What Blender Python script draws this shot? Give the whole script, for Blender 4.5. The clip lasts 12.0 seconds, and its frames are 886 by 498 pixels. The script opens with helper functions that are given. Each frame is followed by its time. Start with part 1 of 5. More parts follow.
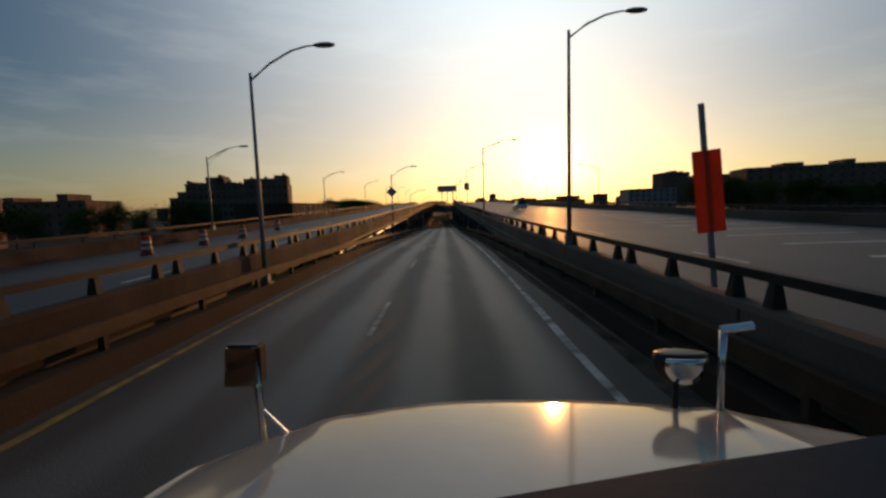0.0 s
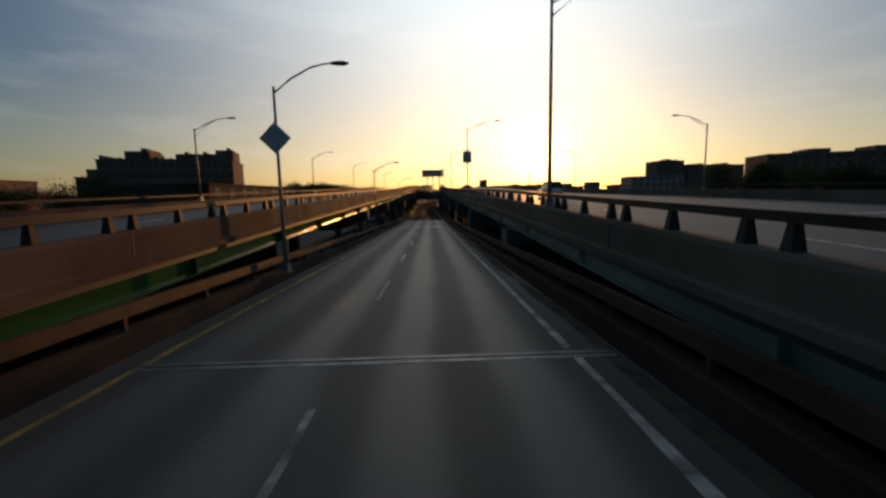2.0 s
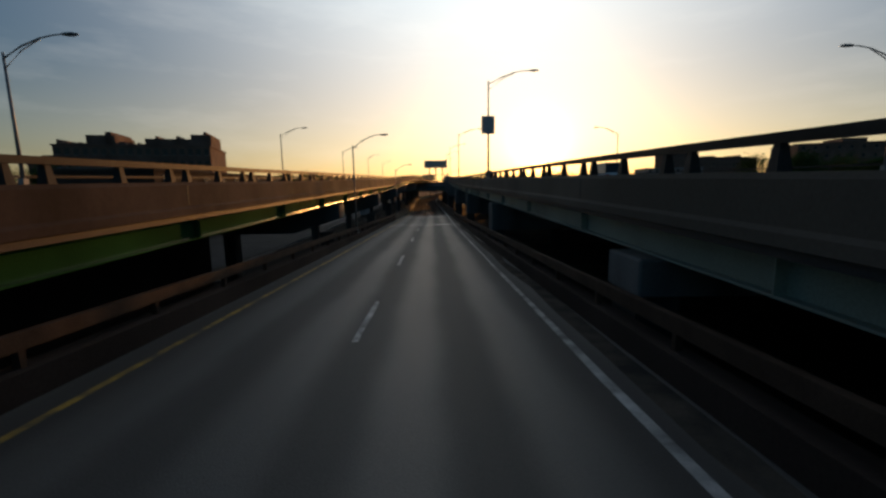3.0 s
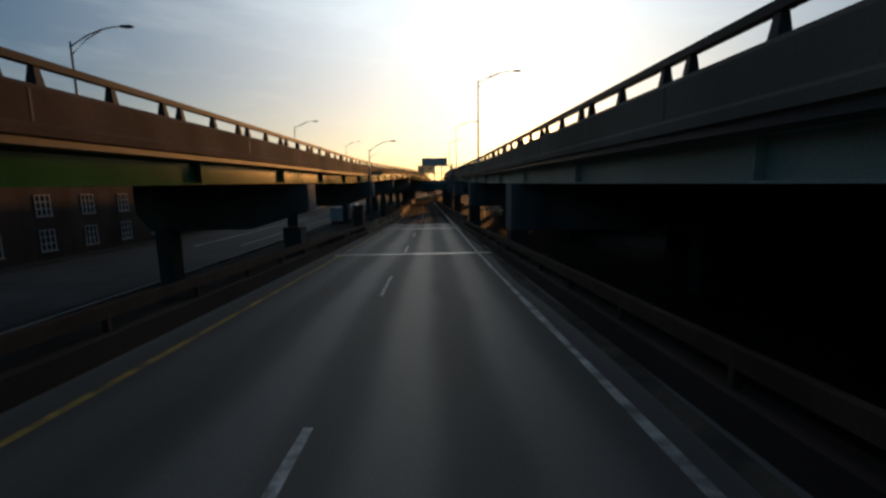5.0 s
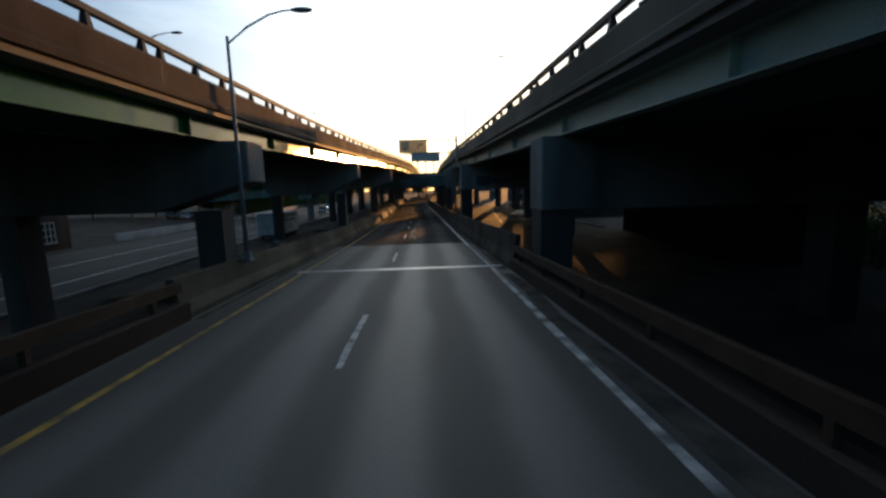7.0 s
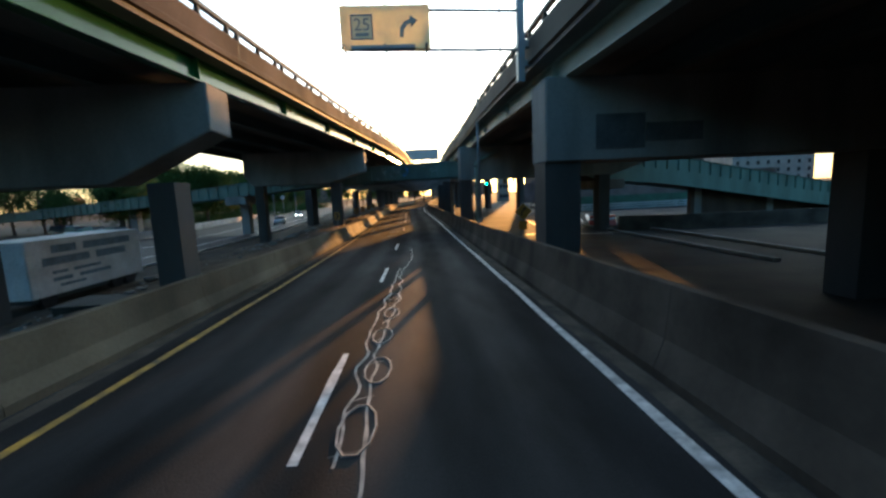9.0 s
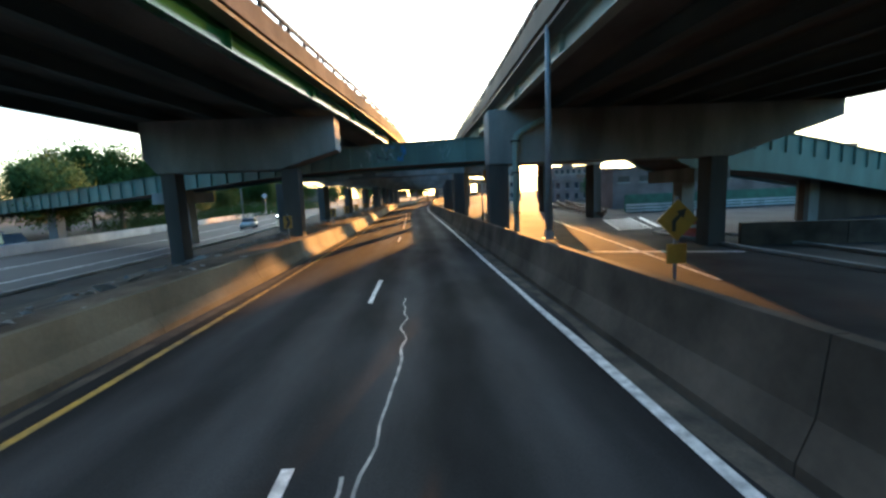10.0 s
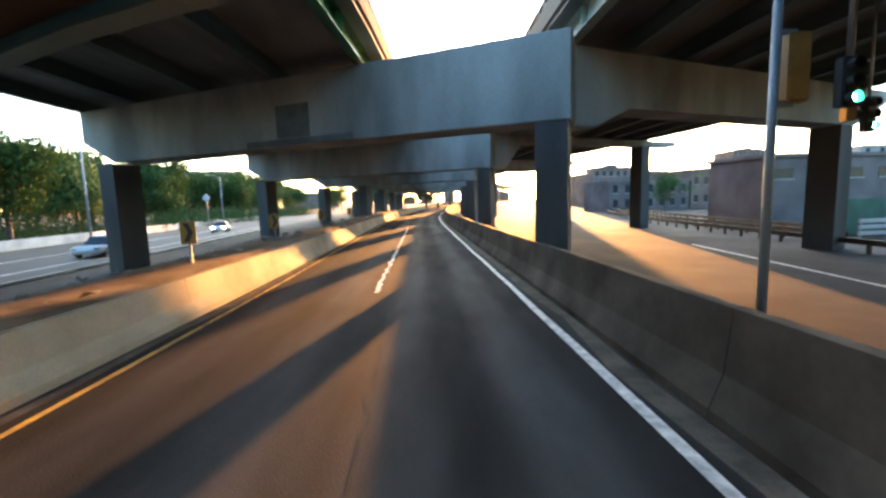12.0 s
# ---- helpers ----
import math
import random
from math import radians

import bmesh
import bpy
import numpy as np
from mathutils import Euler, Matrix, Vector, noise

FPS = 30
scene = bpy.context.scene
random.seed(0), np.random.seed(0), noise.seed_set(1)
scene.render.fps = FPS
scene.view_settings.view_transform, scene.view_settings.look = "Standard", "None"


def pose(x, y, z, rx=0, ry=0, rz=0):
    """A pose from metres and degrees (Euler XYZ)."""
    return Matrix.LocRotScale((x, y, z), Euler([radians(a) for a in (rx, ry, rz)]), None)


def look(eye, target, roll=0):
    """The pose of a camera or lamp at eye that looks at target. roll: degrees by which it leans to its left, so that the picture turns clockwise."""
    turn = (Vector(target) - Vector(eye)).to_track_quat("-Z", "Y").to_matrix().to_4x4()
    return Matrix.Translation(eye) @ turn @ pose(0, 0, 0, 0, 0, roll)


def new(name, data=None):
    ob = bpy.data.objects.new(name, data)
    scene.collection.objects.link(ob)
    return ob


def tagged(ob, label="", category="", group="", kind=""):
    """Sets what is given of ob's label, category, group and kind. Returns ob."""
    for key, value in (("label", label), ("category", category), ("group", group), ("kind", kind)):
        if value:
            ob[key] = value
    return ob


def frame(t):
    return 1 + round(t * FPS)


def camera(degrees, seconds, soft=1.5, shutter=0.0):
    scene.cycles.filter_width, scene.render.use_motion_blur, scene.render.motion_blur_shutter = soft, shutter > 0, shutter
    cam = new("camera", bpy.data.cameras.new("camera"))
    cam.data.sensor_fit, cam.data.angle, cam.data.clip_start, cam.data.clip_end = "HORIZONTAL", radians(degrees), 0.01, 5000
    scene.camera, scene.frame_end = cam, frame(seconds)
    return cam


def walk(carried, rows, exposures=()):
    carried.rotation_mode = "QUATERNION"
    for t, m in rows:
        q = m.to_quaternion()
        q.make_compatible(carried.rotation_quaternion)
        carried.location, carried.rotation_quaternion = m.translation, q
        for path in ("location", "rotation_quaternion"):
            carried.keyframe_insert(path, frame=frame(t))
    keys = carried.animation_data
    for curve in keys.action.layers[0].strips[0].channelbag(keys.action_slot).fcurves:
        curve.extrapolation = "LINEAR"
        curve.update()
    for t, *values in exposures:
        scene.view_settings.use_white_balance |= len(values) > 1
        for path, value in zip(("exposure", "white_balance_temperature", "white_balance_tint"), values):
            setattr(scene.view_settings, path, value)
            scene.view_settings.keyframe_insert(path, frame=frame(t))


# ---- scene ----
cam = camera(93.2, 12.0, soft=2.7, shutter=0.0)


def held(x, y, z, pitch, yaw, roll):
    """The eye's pose: pitch, then turn about the upright, then lean about the line of sight."""
    return pose(x, y, z, pitch, 0, yaw) @ pose(0, 0, 0, 0, 0, roll)


PATH = [
    (0.0, held(0.04, 0.00, 2.750, 84.23, 0.35, -1.90)),
    (0.5, held(0.04, 7.40, 2.730, 83.69, -0.46, -1.60)),
    (1.0, held(0.04, 14.80, 2.659, 83.24, -1.31, -1.40)),
    (1.5, held(0.06, 22.16, 2.540, 83.26, -1.85, -1.30)),
    (2.0, held(0.06, 29.46, 2.360, 82.45, -1.67, -1.20)),
    (2.5, held(0.06, 36.70, 2.122, 81.68, -1.51, -1.10)),
    (3.0, held(0.06, 43.88, 1.844, 81.52, -1.32, -1.00)),
    (3.5, held(0.07, 51.05, 1.558, 81.68, -1.43, -0.90)),
    (5.5, held(0.07, 79.81, 0.474, 81.87, -1.68, -0.90)),
    (6.0, held(0.05, 87.03, 0.224, 81.90, -2.18, -1.00)),
    (6.5, held(0.05, 94.23, -0.022, 81.94, -2.35, -1.25)),
    (7.0, held(0.06, 101.43, -0.268, 81.89, -2.71, -1.50)),
    (9.0, held(0.11, 130.40, -1.176, 82.50, -3.06, -2.50)),
    (9.5, held(0.13, 137.69, -1.368, 82.47, -3.00, -2.50)),
    (10.0, held(0.12, 144.99, -1.546, 82.49, -2.67, -2.40)),
    (10.5, held(0.09, 152.28, -1.702, 82.59, -2.28, -2.30)),
    (11.0, held(0.06, 159.58, -1.826, 82.97, -2.28, -2.10)),
    (11.5, held(0.07, 166.88, -1.927, 83.10, -2.10, -1.90)),
    (12.0, held(0.06, 174.19, -2.013, 83.48, -1.51, -1.80)),
]
ROAD_Y = [-80, 0, 10, 20, 30, 40, 50, 60, 70, 80, 90, 100, 110, 120, 130, 140, 150, 160, 170, 180, 190, 200, 230, 270, 310, 360, 430]
ROAD_Z = [0, 0.0, -0.04, -0.17, -0.41, -0.75, -1.15, -1.55, -1.92, -2.28, -2.63, -2.97, -3.31, -3.62, -3.92, -4.18, -4.41, -4.58, -4.72, -4.82, -4.9, -4.96, -5.06, -5.05, -4.5, -3.4, -2.2]

walk(cam, PATH, exposures=[(0.0, 0.25, 6800, 5), (3.5, 0.35, 6800, 5), (5.5, 0.65, 6500, 3), (7.0, 1.4, 6300, 2), (9.0, 2.85, 6200, -4), (10.5, 4.1, 6400, -3), (11.3, 4.3, 6500, -2), (12.0, 5.0, 7000, 4)])

# ---------------------------------------------------------------- light
SUN_AZ, SUN_EL = radians(14.2), radians(4.35)
SUN_DIR = Vector((math.sin(SUN_AZ) * math.cos(SUN_EL), math.cos(SUN_AZ) * math.cos(SUN_EL), math.sin(SUN_EL)))


def build_world():
    world = bpy.data.worlds.new("evening_sky")
    scene.world = world
    world.use_nodes = True
    nt = world.node_tree
    nt.nodes.clear()
    n, lk = nt.nodes.new, nt.links.new
    out, bg = n("ShaderNodeOutputWorld"), n("ShaderNodeBackground")
    sky = n("ShaderNodeTexSky")
    sky.sky_type = "NISHITA"
    sky.sun_disc = False
    sky.sun_elevation, sky.sun_rotation = SUN_EL, SUN_AZ
    sky.air_density, sky.dust_density, sky.ozone_density = 1.1, 0.9, 4.0
    co = n("ShaderNodeTexCoord")
    # thin high cloud, stretched along the horizon
    mp = n("ShaderNodeMapping")
    mp.inputs["Scale"].default_value = (1.6, 1.6, 7.0)
    mp.inputs["Location"].default_value = (0.3, 0.1, 0.0)
    cl = n("ShaderNodeTexNoise")
    cl.inputs["Scale"].default_value, cl.inputs["Detail"].default_value = 2.3, 8.0
    cl.inputs["Roughness"].default_value = 0.62
    rp = n("ShaderNodeValToRGB")
    rp.color_ramp.elements[0].position, rp.color_ramp.elements[1].position = 0.5, 0.78
    rp.color_ramp.elements[1].color = (0.16, 0.16, 0.16, 1)
    lk(co.outputs["Generated"], mp.inputs["Vector"])
    lk(mp.outputs["Vector"], cl.inputs["Vector"])
    lk(cl.outputs["Fac"], rp.inputs["Fac"])
    # haze lit up round the sun
    dot = n("ShaderNodeVectorMath")
    dot.operation = "DOT_PRODUCT"
    dot.inputs[1].default_value = SUN_DIR
    lk(co.outputs["Generated"], dot.inputs[0])
    pos = n("ShaderNodeMath")
    pos.operation = "MAXIMUM"
    pos.inputs[1].default_value = 0.0
    lk(dot.outputs["Value"], pos.inputs[0])
    last = None
    for power, colour in ((60.0, (0.9, 0.55, 0.12)), (600.0, (10.0, 7.5, 4.5)), (7000.0, (140.0, 110.0, 70.0))):
        pw, mul = n("ShaderNodeMath"), n("ShaderNodeMix")
        pw.operation = "POWER"
        pw.inputs[1].default_value = power
        mul.data_type = "RGBA"
        mul.inputs["A"].default_value = (0, 0, 0, 1)
        mul.inputs["B"].default_value = (*[c * GLOW for c in colour], 1)
        mul.clamp_factor = True
        lk(pos.outputs[0], pw.inputs[0])
        lk(pw.outputs[0], mul.inputs["Factor"])
        if last:
            add = n("ShaderNodeMix")
            add.data_type, add.blend_type = "RGBA", "ADD"
            add.inputs["Factor"].default_value = 1
            lk(last, add.inputs["A"])
            lk(mul.outputs["Result"], add.inputs["B"])
            last = add.outputs["Result"]
        else:
            last = mul.outputs["Result"]
    # a thin bright veil of cloud above and beside the sun
    veil_dot, veil_pos, veil_pow, veil, veiled = n("ShaderNodeVectorMath"), n("ShaderNodeMath"), n("ShaderNodeMath"), n("ShaderNodeMix"), n("ShaderNodeMix")
    veil_dot.operation, veil_pos.operation, veil_pow.operation = "DOT_PRODUCT", "MAXIMUM", "POWER"
    veil_dot.inputs[1].default_value = Vector((0.15, 0.95, 0.28)).normalized()
    veil_pos.inputs[1].default_value, veil_pow.inputs[1].default_value = 0.0, 6.2
    lk(co.outputs["Generated"], veil_dot.inputs[0])
    lk(veil_dot.outputs["Value"], veil_pos.inputs[0])
    lk(veil_pos.outputs[0], veil_pow.inputs[0])
    veil.data_type = veiled.data_type = "RGBA"
    veil.inputs["A"].default_value, veil.inputs["B"].default_value = (0, 0, 0, 1), (8.6, 8.9, 9.0, 1)
    lk(veil_pow.outputs[0], veil.inputs["Factor"])
    veiled.blend_type = "ADD"
    veiled.inputs["Factor"].default_value = 1
    lk(last, veiled.inputs["A"])
    lk(veil.outputs["Result"], veiled.inputs["B"])
    last = veiled.outputs["Result"]
    # the haze is warm along the horizon and white higher up
    sep, rise, warm, tinted = n("ShaderNodeSeparateXYZ"), n("ShaderNodeMapRange"), n("ShaderNodeMix"), n("ShaderNodeMix")
    lk(co.outputs["Generated"], sep.inputs["Vector"])
    rise.inputs["From Min"].default_value, rise.inputs["From Max"].default_value = 0.0, 0.42
    lk(sep.outputs["Z"], rise.inputs["Value"])
    warm.data_type = tinted.data_type = "RGBA"
    tinted.blend_type = "MULTIPLY"
    tinted.inputs["Factor"].default_value = 1
    warm.inputs["A"].default_value, warm.inputs["B"].default_value = (0.92, 0.47, 0.13, 1), (1, 1, 1, 1)
    lk(rise.outputs["Result"], warm.inputs["Factor"])
    lk(last, tinted.inputs["A"])
    lk(warm.outputs["Result"], tinted.inputs["B"])
    # a low band of dusty evening haze over the whole western horizon
    fall, wide, band, hazed = n("ShaderNodeMapRange"), n("ShaderNodeMath"), n("ShaderNodeMix"), n("ShaderNodeMix")
    fall.interpolation_type = "SMOOTHERSTEP"
    fall.inputs["From Min"].default_value, fall.inputs["From Max"].default_value = 0.0, 0.3
    fall.inputs["To Min"].default_value, fall.inputs["To Max"].default_value = 1.0, 0.0
    lk(sep.outputs["Z"], fall.inputs["Value"])
    wide.operation = "MULTIPLY"
    lk(fall.outputs["Result"], wide.inputs[0])
    lk(pos.outputs[0], wide.inputs[1])
    band.data_type = hazed.data_type = "RGBA"
    band.inputs["A"].default_value, band.inputs["B"].default_value = (0, 0, 0, 1), (2.35, 1.55, 0.85, 1)
    lk(wide.outputs[0], band.inputs["Factor"])
    hazed.blend_type = "ADD"
    hazed.inputs["Factor"].default_value = 1
    lk(tinted.outputs["Result"], hazed.inputs["A"])
    lk(band.outputs["Result"], hazed.inputs["B"])
    last = hazed.outputs["Result"]
    mixc = n("ShaderNodeMix")
    mixc.data_type, mixc.blend_type = "RGBA", "MIX"
    mixc.inputs["B"].default_value = CLOUD
    lk(rp.outputs["Color"], mixc.inputs["Factor"])
    lk(sky.outputs["Color"], mixc.inputs["A"])
    fin = n("ShaderNodeMix")
    fin.data_type, fin.blend_type = "RGBA", "ADD"
    fin.inputs["Factor"].default_value = 1
    lk(mixc.outputs["Result"], fin.inputs["A"])
    lk(last, fin.inputs["B"])
    lk(fin.outputs["Result"], bg.inputs["Color"])
    bg.inputs["Strength"].default_value = 0.0825
    lk(bg.outputs["Background"], out.inputs["Surface"])


GLOW, CLOUD = 4.0, (6.0, 6.2, 6.6, 1)
build_world()
sun = new("sun", bpy.data.lights.new("sun", "SUN"))
sun.data.energy, sun.data.angle, sun.data.color = 1.4, radians(0.55), (1.0, 0.42, 0.12)
sun.matrix_world = look((0, 0, 60), (-SUN_DIR.x, -SUN_DIR.y, 60 - SUN_DIR.z))

# ---------------------------------------------------------------- materials
def node_material(name, base, rough=0.8, metal=0.0, spots=None, scale=2.0, fine=30.0, amount=0.35, bump=0.2, streak=None, spec=0.5, per_object=0.0, grain=0.4, through_light=0.0):
    """A surface with variation at two scales: large patches and fine grain, in world-sized object coordinates."""
    m = bpy.data.materials.new(name)
    m.use_nodes = True
    nt = m.node_tree
    n, lk = nt.nodes.new, nt.links.new
    b = nt.nodes["Principled BSDF"]
    co = n("ShaderNodeTexCoord")
    mp = n("ShaderNodeMapping")
    if streak:
        mp.inputs["Scale"].default_value = streak
    big, small = n("ShaderNodeTexNoise"), n("ShaderNodeTexNoise")
    big.inputs["Scale"].default_value, big.inputs["Detail"].default_value = scale, 6
    small.inputs["Scale"].default_value, small.inputs["Detail"].default_value = fine, 4
    lk(co.outputs["Object"], mp.inputs["Vector"])
    lk(mp.outputs["Vector"], big.inputs["Vector"])
    lk(co.outputs["Object"], small.inputs["Vector"])
    r1 = n("ShaderNodeValToRGB")
    r1.color_ramp.elements[0].position, r1.color_ramp.elements[1].position = 0.32, 0.7
    dark = spots or tuple(c * (1 - amount) for c in base)
    r1.color_ramp.elements[0].color = (*dark, 1)
    r1.color_ramp.elements[1].color = (*[min(1, c * (1 + amount * 0.4)) for c in base], 1)
    lk(big.outputs["Fac"], r1.inputs["Fac"])
    mul = n("ShaderNodeMix")
    mul.data_type, mul.blend_type = "RGBA", "MULTIPLY"
    mul.inputs["Factor"].default_value = grain
    r2 = n("ShaderNodeValToRGB")
    r2.color_ramp.elements[0].position, r2.color_ramp.elements[0].color = 0.3, (0.55, 0.55, 0.55, 1)
    r2.color_ramp.elements[1].position, r2.color_ramp.elements[1].color = 0.65, (1, 1, 1, 1)
    lk(small.outputs["Fac"], r2.inputs["Fac"])
    lk(r1.outputs["Color"], mul.inputs["A"])
    lk(r2.outputs["Color"], mul.inputs["B"])
    col = mul.outputs["Result"]
    if per_object:
        info, mr, hv = n("ShaderNodeObjectInfo"), n("ShaderNodeMapRange"), n("ShaderNodeHueSaturation")
        mr.inputs["To Min"].default_value, mr.inputs["To Max"].default_value = 1 - per_object, 1 + per_object
        lk(info.outputs["Random"], mr.inputs["Value"])
        lk(mr.outputs["Result"], hv.inputs["Value"])
        lk(col, hv.inputs["Color"])
        col = hv.outputs["Color"]
    lk(col, b.inputs["Base Color"])
    b.inputs["Roughness"].default_value, b.inputs["Metallic"].default_value = rough, metal
    b.inputs["Specular IOR Level"].default_value = spec
    if bump:
        bp = n("ShaderNodeBump")
        bp.inputs["Strength"].default_value, bp.inputs["Distance"].default_value = bump, 0.02
        lk(small.outputs["Fac"], bp.inputs["Height"])
        lk(bp.outputs["Normal"], b.inputs["Normal"])
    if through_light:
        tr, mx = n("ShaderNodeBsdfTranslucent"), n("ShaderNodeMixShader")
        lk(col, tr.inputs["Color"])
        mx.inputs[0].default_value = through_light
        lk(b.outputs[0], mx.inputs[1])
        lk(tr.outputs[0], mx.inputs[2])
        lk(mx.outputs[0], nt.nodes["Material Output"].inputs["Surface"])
    return m


def glow_material(name, colour, strength):
    m = bpy.data.materials.new(name)
    m.use_nodes = True
    b = m.node_tree.nodes["Principled BSDF"]
    b.inputs["Base Color"].default_value = (*colour, 1)
    b.inputs["Emission Color"].default_value = (*colour, 1)
    b.inputs["Emission Strength"].default_value = strength
    return m


def track_material(name, base, low, high, rough_low, rough_high, spec=0.4, amount=0.35, streak=(1.0, 0.12, 1.0)):
    """Worn carriageway: polished wheel tracks along each lane, dark oil bands between, aggregate grain."""
    m = node_material(name, base, 0.7, scale=0.3, fine=40, amount=amount, bump=0.3, streak=streak, spec=spec)
    nt = m.node_tree
    n, lk = nt.nodes.new, nt.links.new
    b = nt.nodes["Principled BSDF"]
    old = b.inputs["Base Color"].links[0].from_socket
    co, sep = n("ShaderNodeTexCoord"), n("ShaderNodeSeparateXYZ")
    lk(co.outputs["UV"], sep.inputs["Vector"])
    wob = n("ShaderNodeTexNoise")
    wob.inputs["Scale"].default_value = 0.25
    lk(co.outputs["Object"], wob.inputs["Vector"])
    sc, sh, wave = n("ShaderNodeMath"), n("ShaderNodeMath"), n("ShaderNodeMath")
    sh.operation, sc.operation, wave.operation = "MULTIPLY_ADD", "MULTIPLY_ADD", "COSINE"
    sh.inputs[1].default_value = 0.5
    lk(wob.outputs["Fac"], sh.inputs[0])
    lk(sep.outputs["X"], sh.inputs[2])
    sc.inputs[1].default_value, sc.inputs[2].default_value = 2 * math.pi / 1.95, -2 * math.pi * 0.85 / 1.95
    lk(sh.outputs[0], sc.inputs[0])
    lk(sc.outputs[0], wave.inputs[0])
    for lo, hi, target in ((high, low, "scale"), (rough_high, rough_low, "rough")):
        mr = n("ShaderNodeMapRange")
        mr.interpolation_type = "SMOOTHSTEP"
        mr.inputs["From Min"].default_value, mr.inputs["From Max"].default_value = -0.9, 0.9
        mr.inputs["To Min"].default_value, mr.inputs["To Max"].default_value = lo, hi
        lk(wave.outputs[0], mr.inputs["Value"])
        if target == "scale":
            mul = n("ShaderNodeVectorMath")
            mul.operation = "SCALE"
            lk(old, mul.inputs[0])
            lk(mr.outputs["Result"], mul.inputs["Scale"])
            lk(mul.outputs["Vector"], b.inputs["Base Color"])
        else:
            lk(mr.outputs["Result"], b.inputs["Roughness"])
    return m


SLAB = track_material("worn_concrete_pavement", (0.12, 0.116, 0.107), 0.68, 1.1, 0.7, 0.56)
ASPHALT = track_material("dark_asphalt", (0.041, 0.041, 0.042), 0.75, 1.2, 0.88, 0.75, 0.05, 0.6, (2.2, 0.6, 1.0))

DECKTOP = node_material("deck_asphalt", (0.05, 0.052, 0.056), 0.62, scale=0.3, fine=30, bump=0.3, spec=0.3)
STREET = node_material("street_asphalt", (0.054, 0.051, 0.047), 0.8, scale=0.3, fine=30, bump=0.25, spec=0.16)
# darker copy of CONCRETE: the shade below the decks is in its base
CAP_SHADED = node_material("shaded_cap_concrete", (0.17, 0.165, 0.155), 0.88, scale=0.4, fine=12, amount=0.6, bump=0.12, streak=(1, 1, 0.25), grain=0.3, spec=0.1)
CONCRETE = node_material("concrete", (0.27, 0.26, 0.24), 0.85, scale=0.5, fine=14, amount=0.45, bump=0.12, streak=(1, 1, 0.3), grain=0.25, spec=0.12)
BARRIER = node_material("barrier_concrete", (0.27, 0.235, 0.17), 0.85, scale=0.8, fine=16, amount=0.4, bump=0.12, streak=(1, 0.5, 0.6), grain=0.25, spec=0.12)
# darker copy of BARRIER: grime plus the shade on the stretch before y 166
BARRIER_OLD_SHADED = node_material("weathered_shaded_barrier_concrete", (0.155, 0.13, 0.09), 0.88, scale=0.7, fine=12, amount=0.55, bump=0.14, streak=(1, 0.5, 0.5), grain=0.3, spec=0.12)
# grime, and the shade on the right barrier's inner face, darken this base
BARRIER_DIRTY_SHADED = node_material("grimy_shaded_barrier_concrete", (0.085, 0.07, 0.057), 0.9, scale=0.6, fine=9, amount=0.65, bump=0.12, grain=0.25, spec=0.12)
COLUMN = node_material("painted_column_concrete", (0.085, 0.08, 0.074), 0.75, scale=0.5, fine=14, amount=0.35, bump=0.08, streak=(1, 1, 0.3), grain=0.2, spec=0.12)
STAINED = node_material("stained_concrete", (0.07, 0.05, 0.04), 0.9, scale=0.5, fine=18, amount=0.45, bump=0.2, streak=(1, 0.5, 0.3), spec=0.12)
PARAPET = node_material("parapet_concrete", (0.095, 0.067, 0.054), 0.9, scale=0.9, fine=9, amount=0.6, bump=0.15, streak=(1, 0.4, 0.25), grain=0.3, spec=0.12)
TEAL = node_material("weathered_teal_steel", (0.095, 0.165, 0.135), 0.55, 0.0, scale=0.5, fine=16, amount=0.4, bump=0.08, streak=(1, 1, 0.3))
GREEN = node_material("green_steel", (0.04, 0.14, 0.046), 0.13, 0.0, scale=0.8, fine=26, amount=0.35, bump=0.01, streak=(1, 0.4, 0.3), spec=0.2)
PARAPET_GREY = node_material("grey_parapet_concrete", (0.165, 0.135, 0.108), 0.9, scale=0.5, fine=16, amount=0.4, bump=0.15, streak=(1, 0.4, 0.25), grain=0.3, spec=0.12)
GREENGREY = node_material("faded_green_steel", (0.33, 0.39, 0.33), 0.55, scale=0.8, fine=26, amount=0.3, bump=0.08, streak=(1, 0.4, 0.3), spec=0.25)
BLUESPRAY = node_material("blue_spray_paint", (0.05, 0.2, 0.42), 0.8, scale=4, fine=20, bump=0)
GRAFFITI = node_material("pale_spray_paint", (0.4, 0.46, 0.46), 0.8, scale=4, fine=20, bump=0)
TYRE = node_material("tyre_rubber", (0.02, 0.02, 0.02), 0.85, scale=4, fine=40)
CARWHITE = node_material("white_car_paint", (0.7, 0.7, 0.7), 0.25, scale=2, fine=20, amount=0.05, bump=0)
CARDARK = node_material("dark_car_paint", (0.03, 0.035, 0.04), 0.25, scale=2, fine=20, amount=0.1, bump=0)
HOODWHITE = node_material("weathered_white_paint", (0.33, 0.36, 0.345), 0.1, scale=1.2, fine=8, amount=0.06, bump=0, grain=0.1)
CHROME = node_material("chrome", (0.75, 0.75, 0.75), 0.12, 1.0, scale=2, fine=20, amount=0.1, bump=0)
FENCE = node_material("green_fence", (0.035, 0.1, 0.06), 0.7, scale=0.8, fine=12)
TRAIL = node_material("white_trailer_panel", (0.62, 0.62, 0.6), 0.6, scale=0.8, fine=12, amount=0.3)
GREYBLUE = node_material("faded_blue_lettering", (0.14, 0.2, 0.24), 0.7, scale=3, fine=20)
REDPLASTIC = node_material("red_plastic", (0.5, 0.06, 0.03), 0.5, scale=2, fine=20)
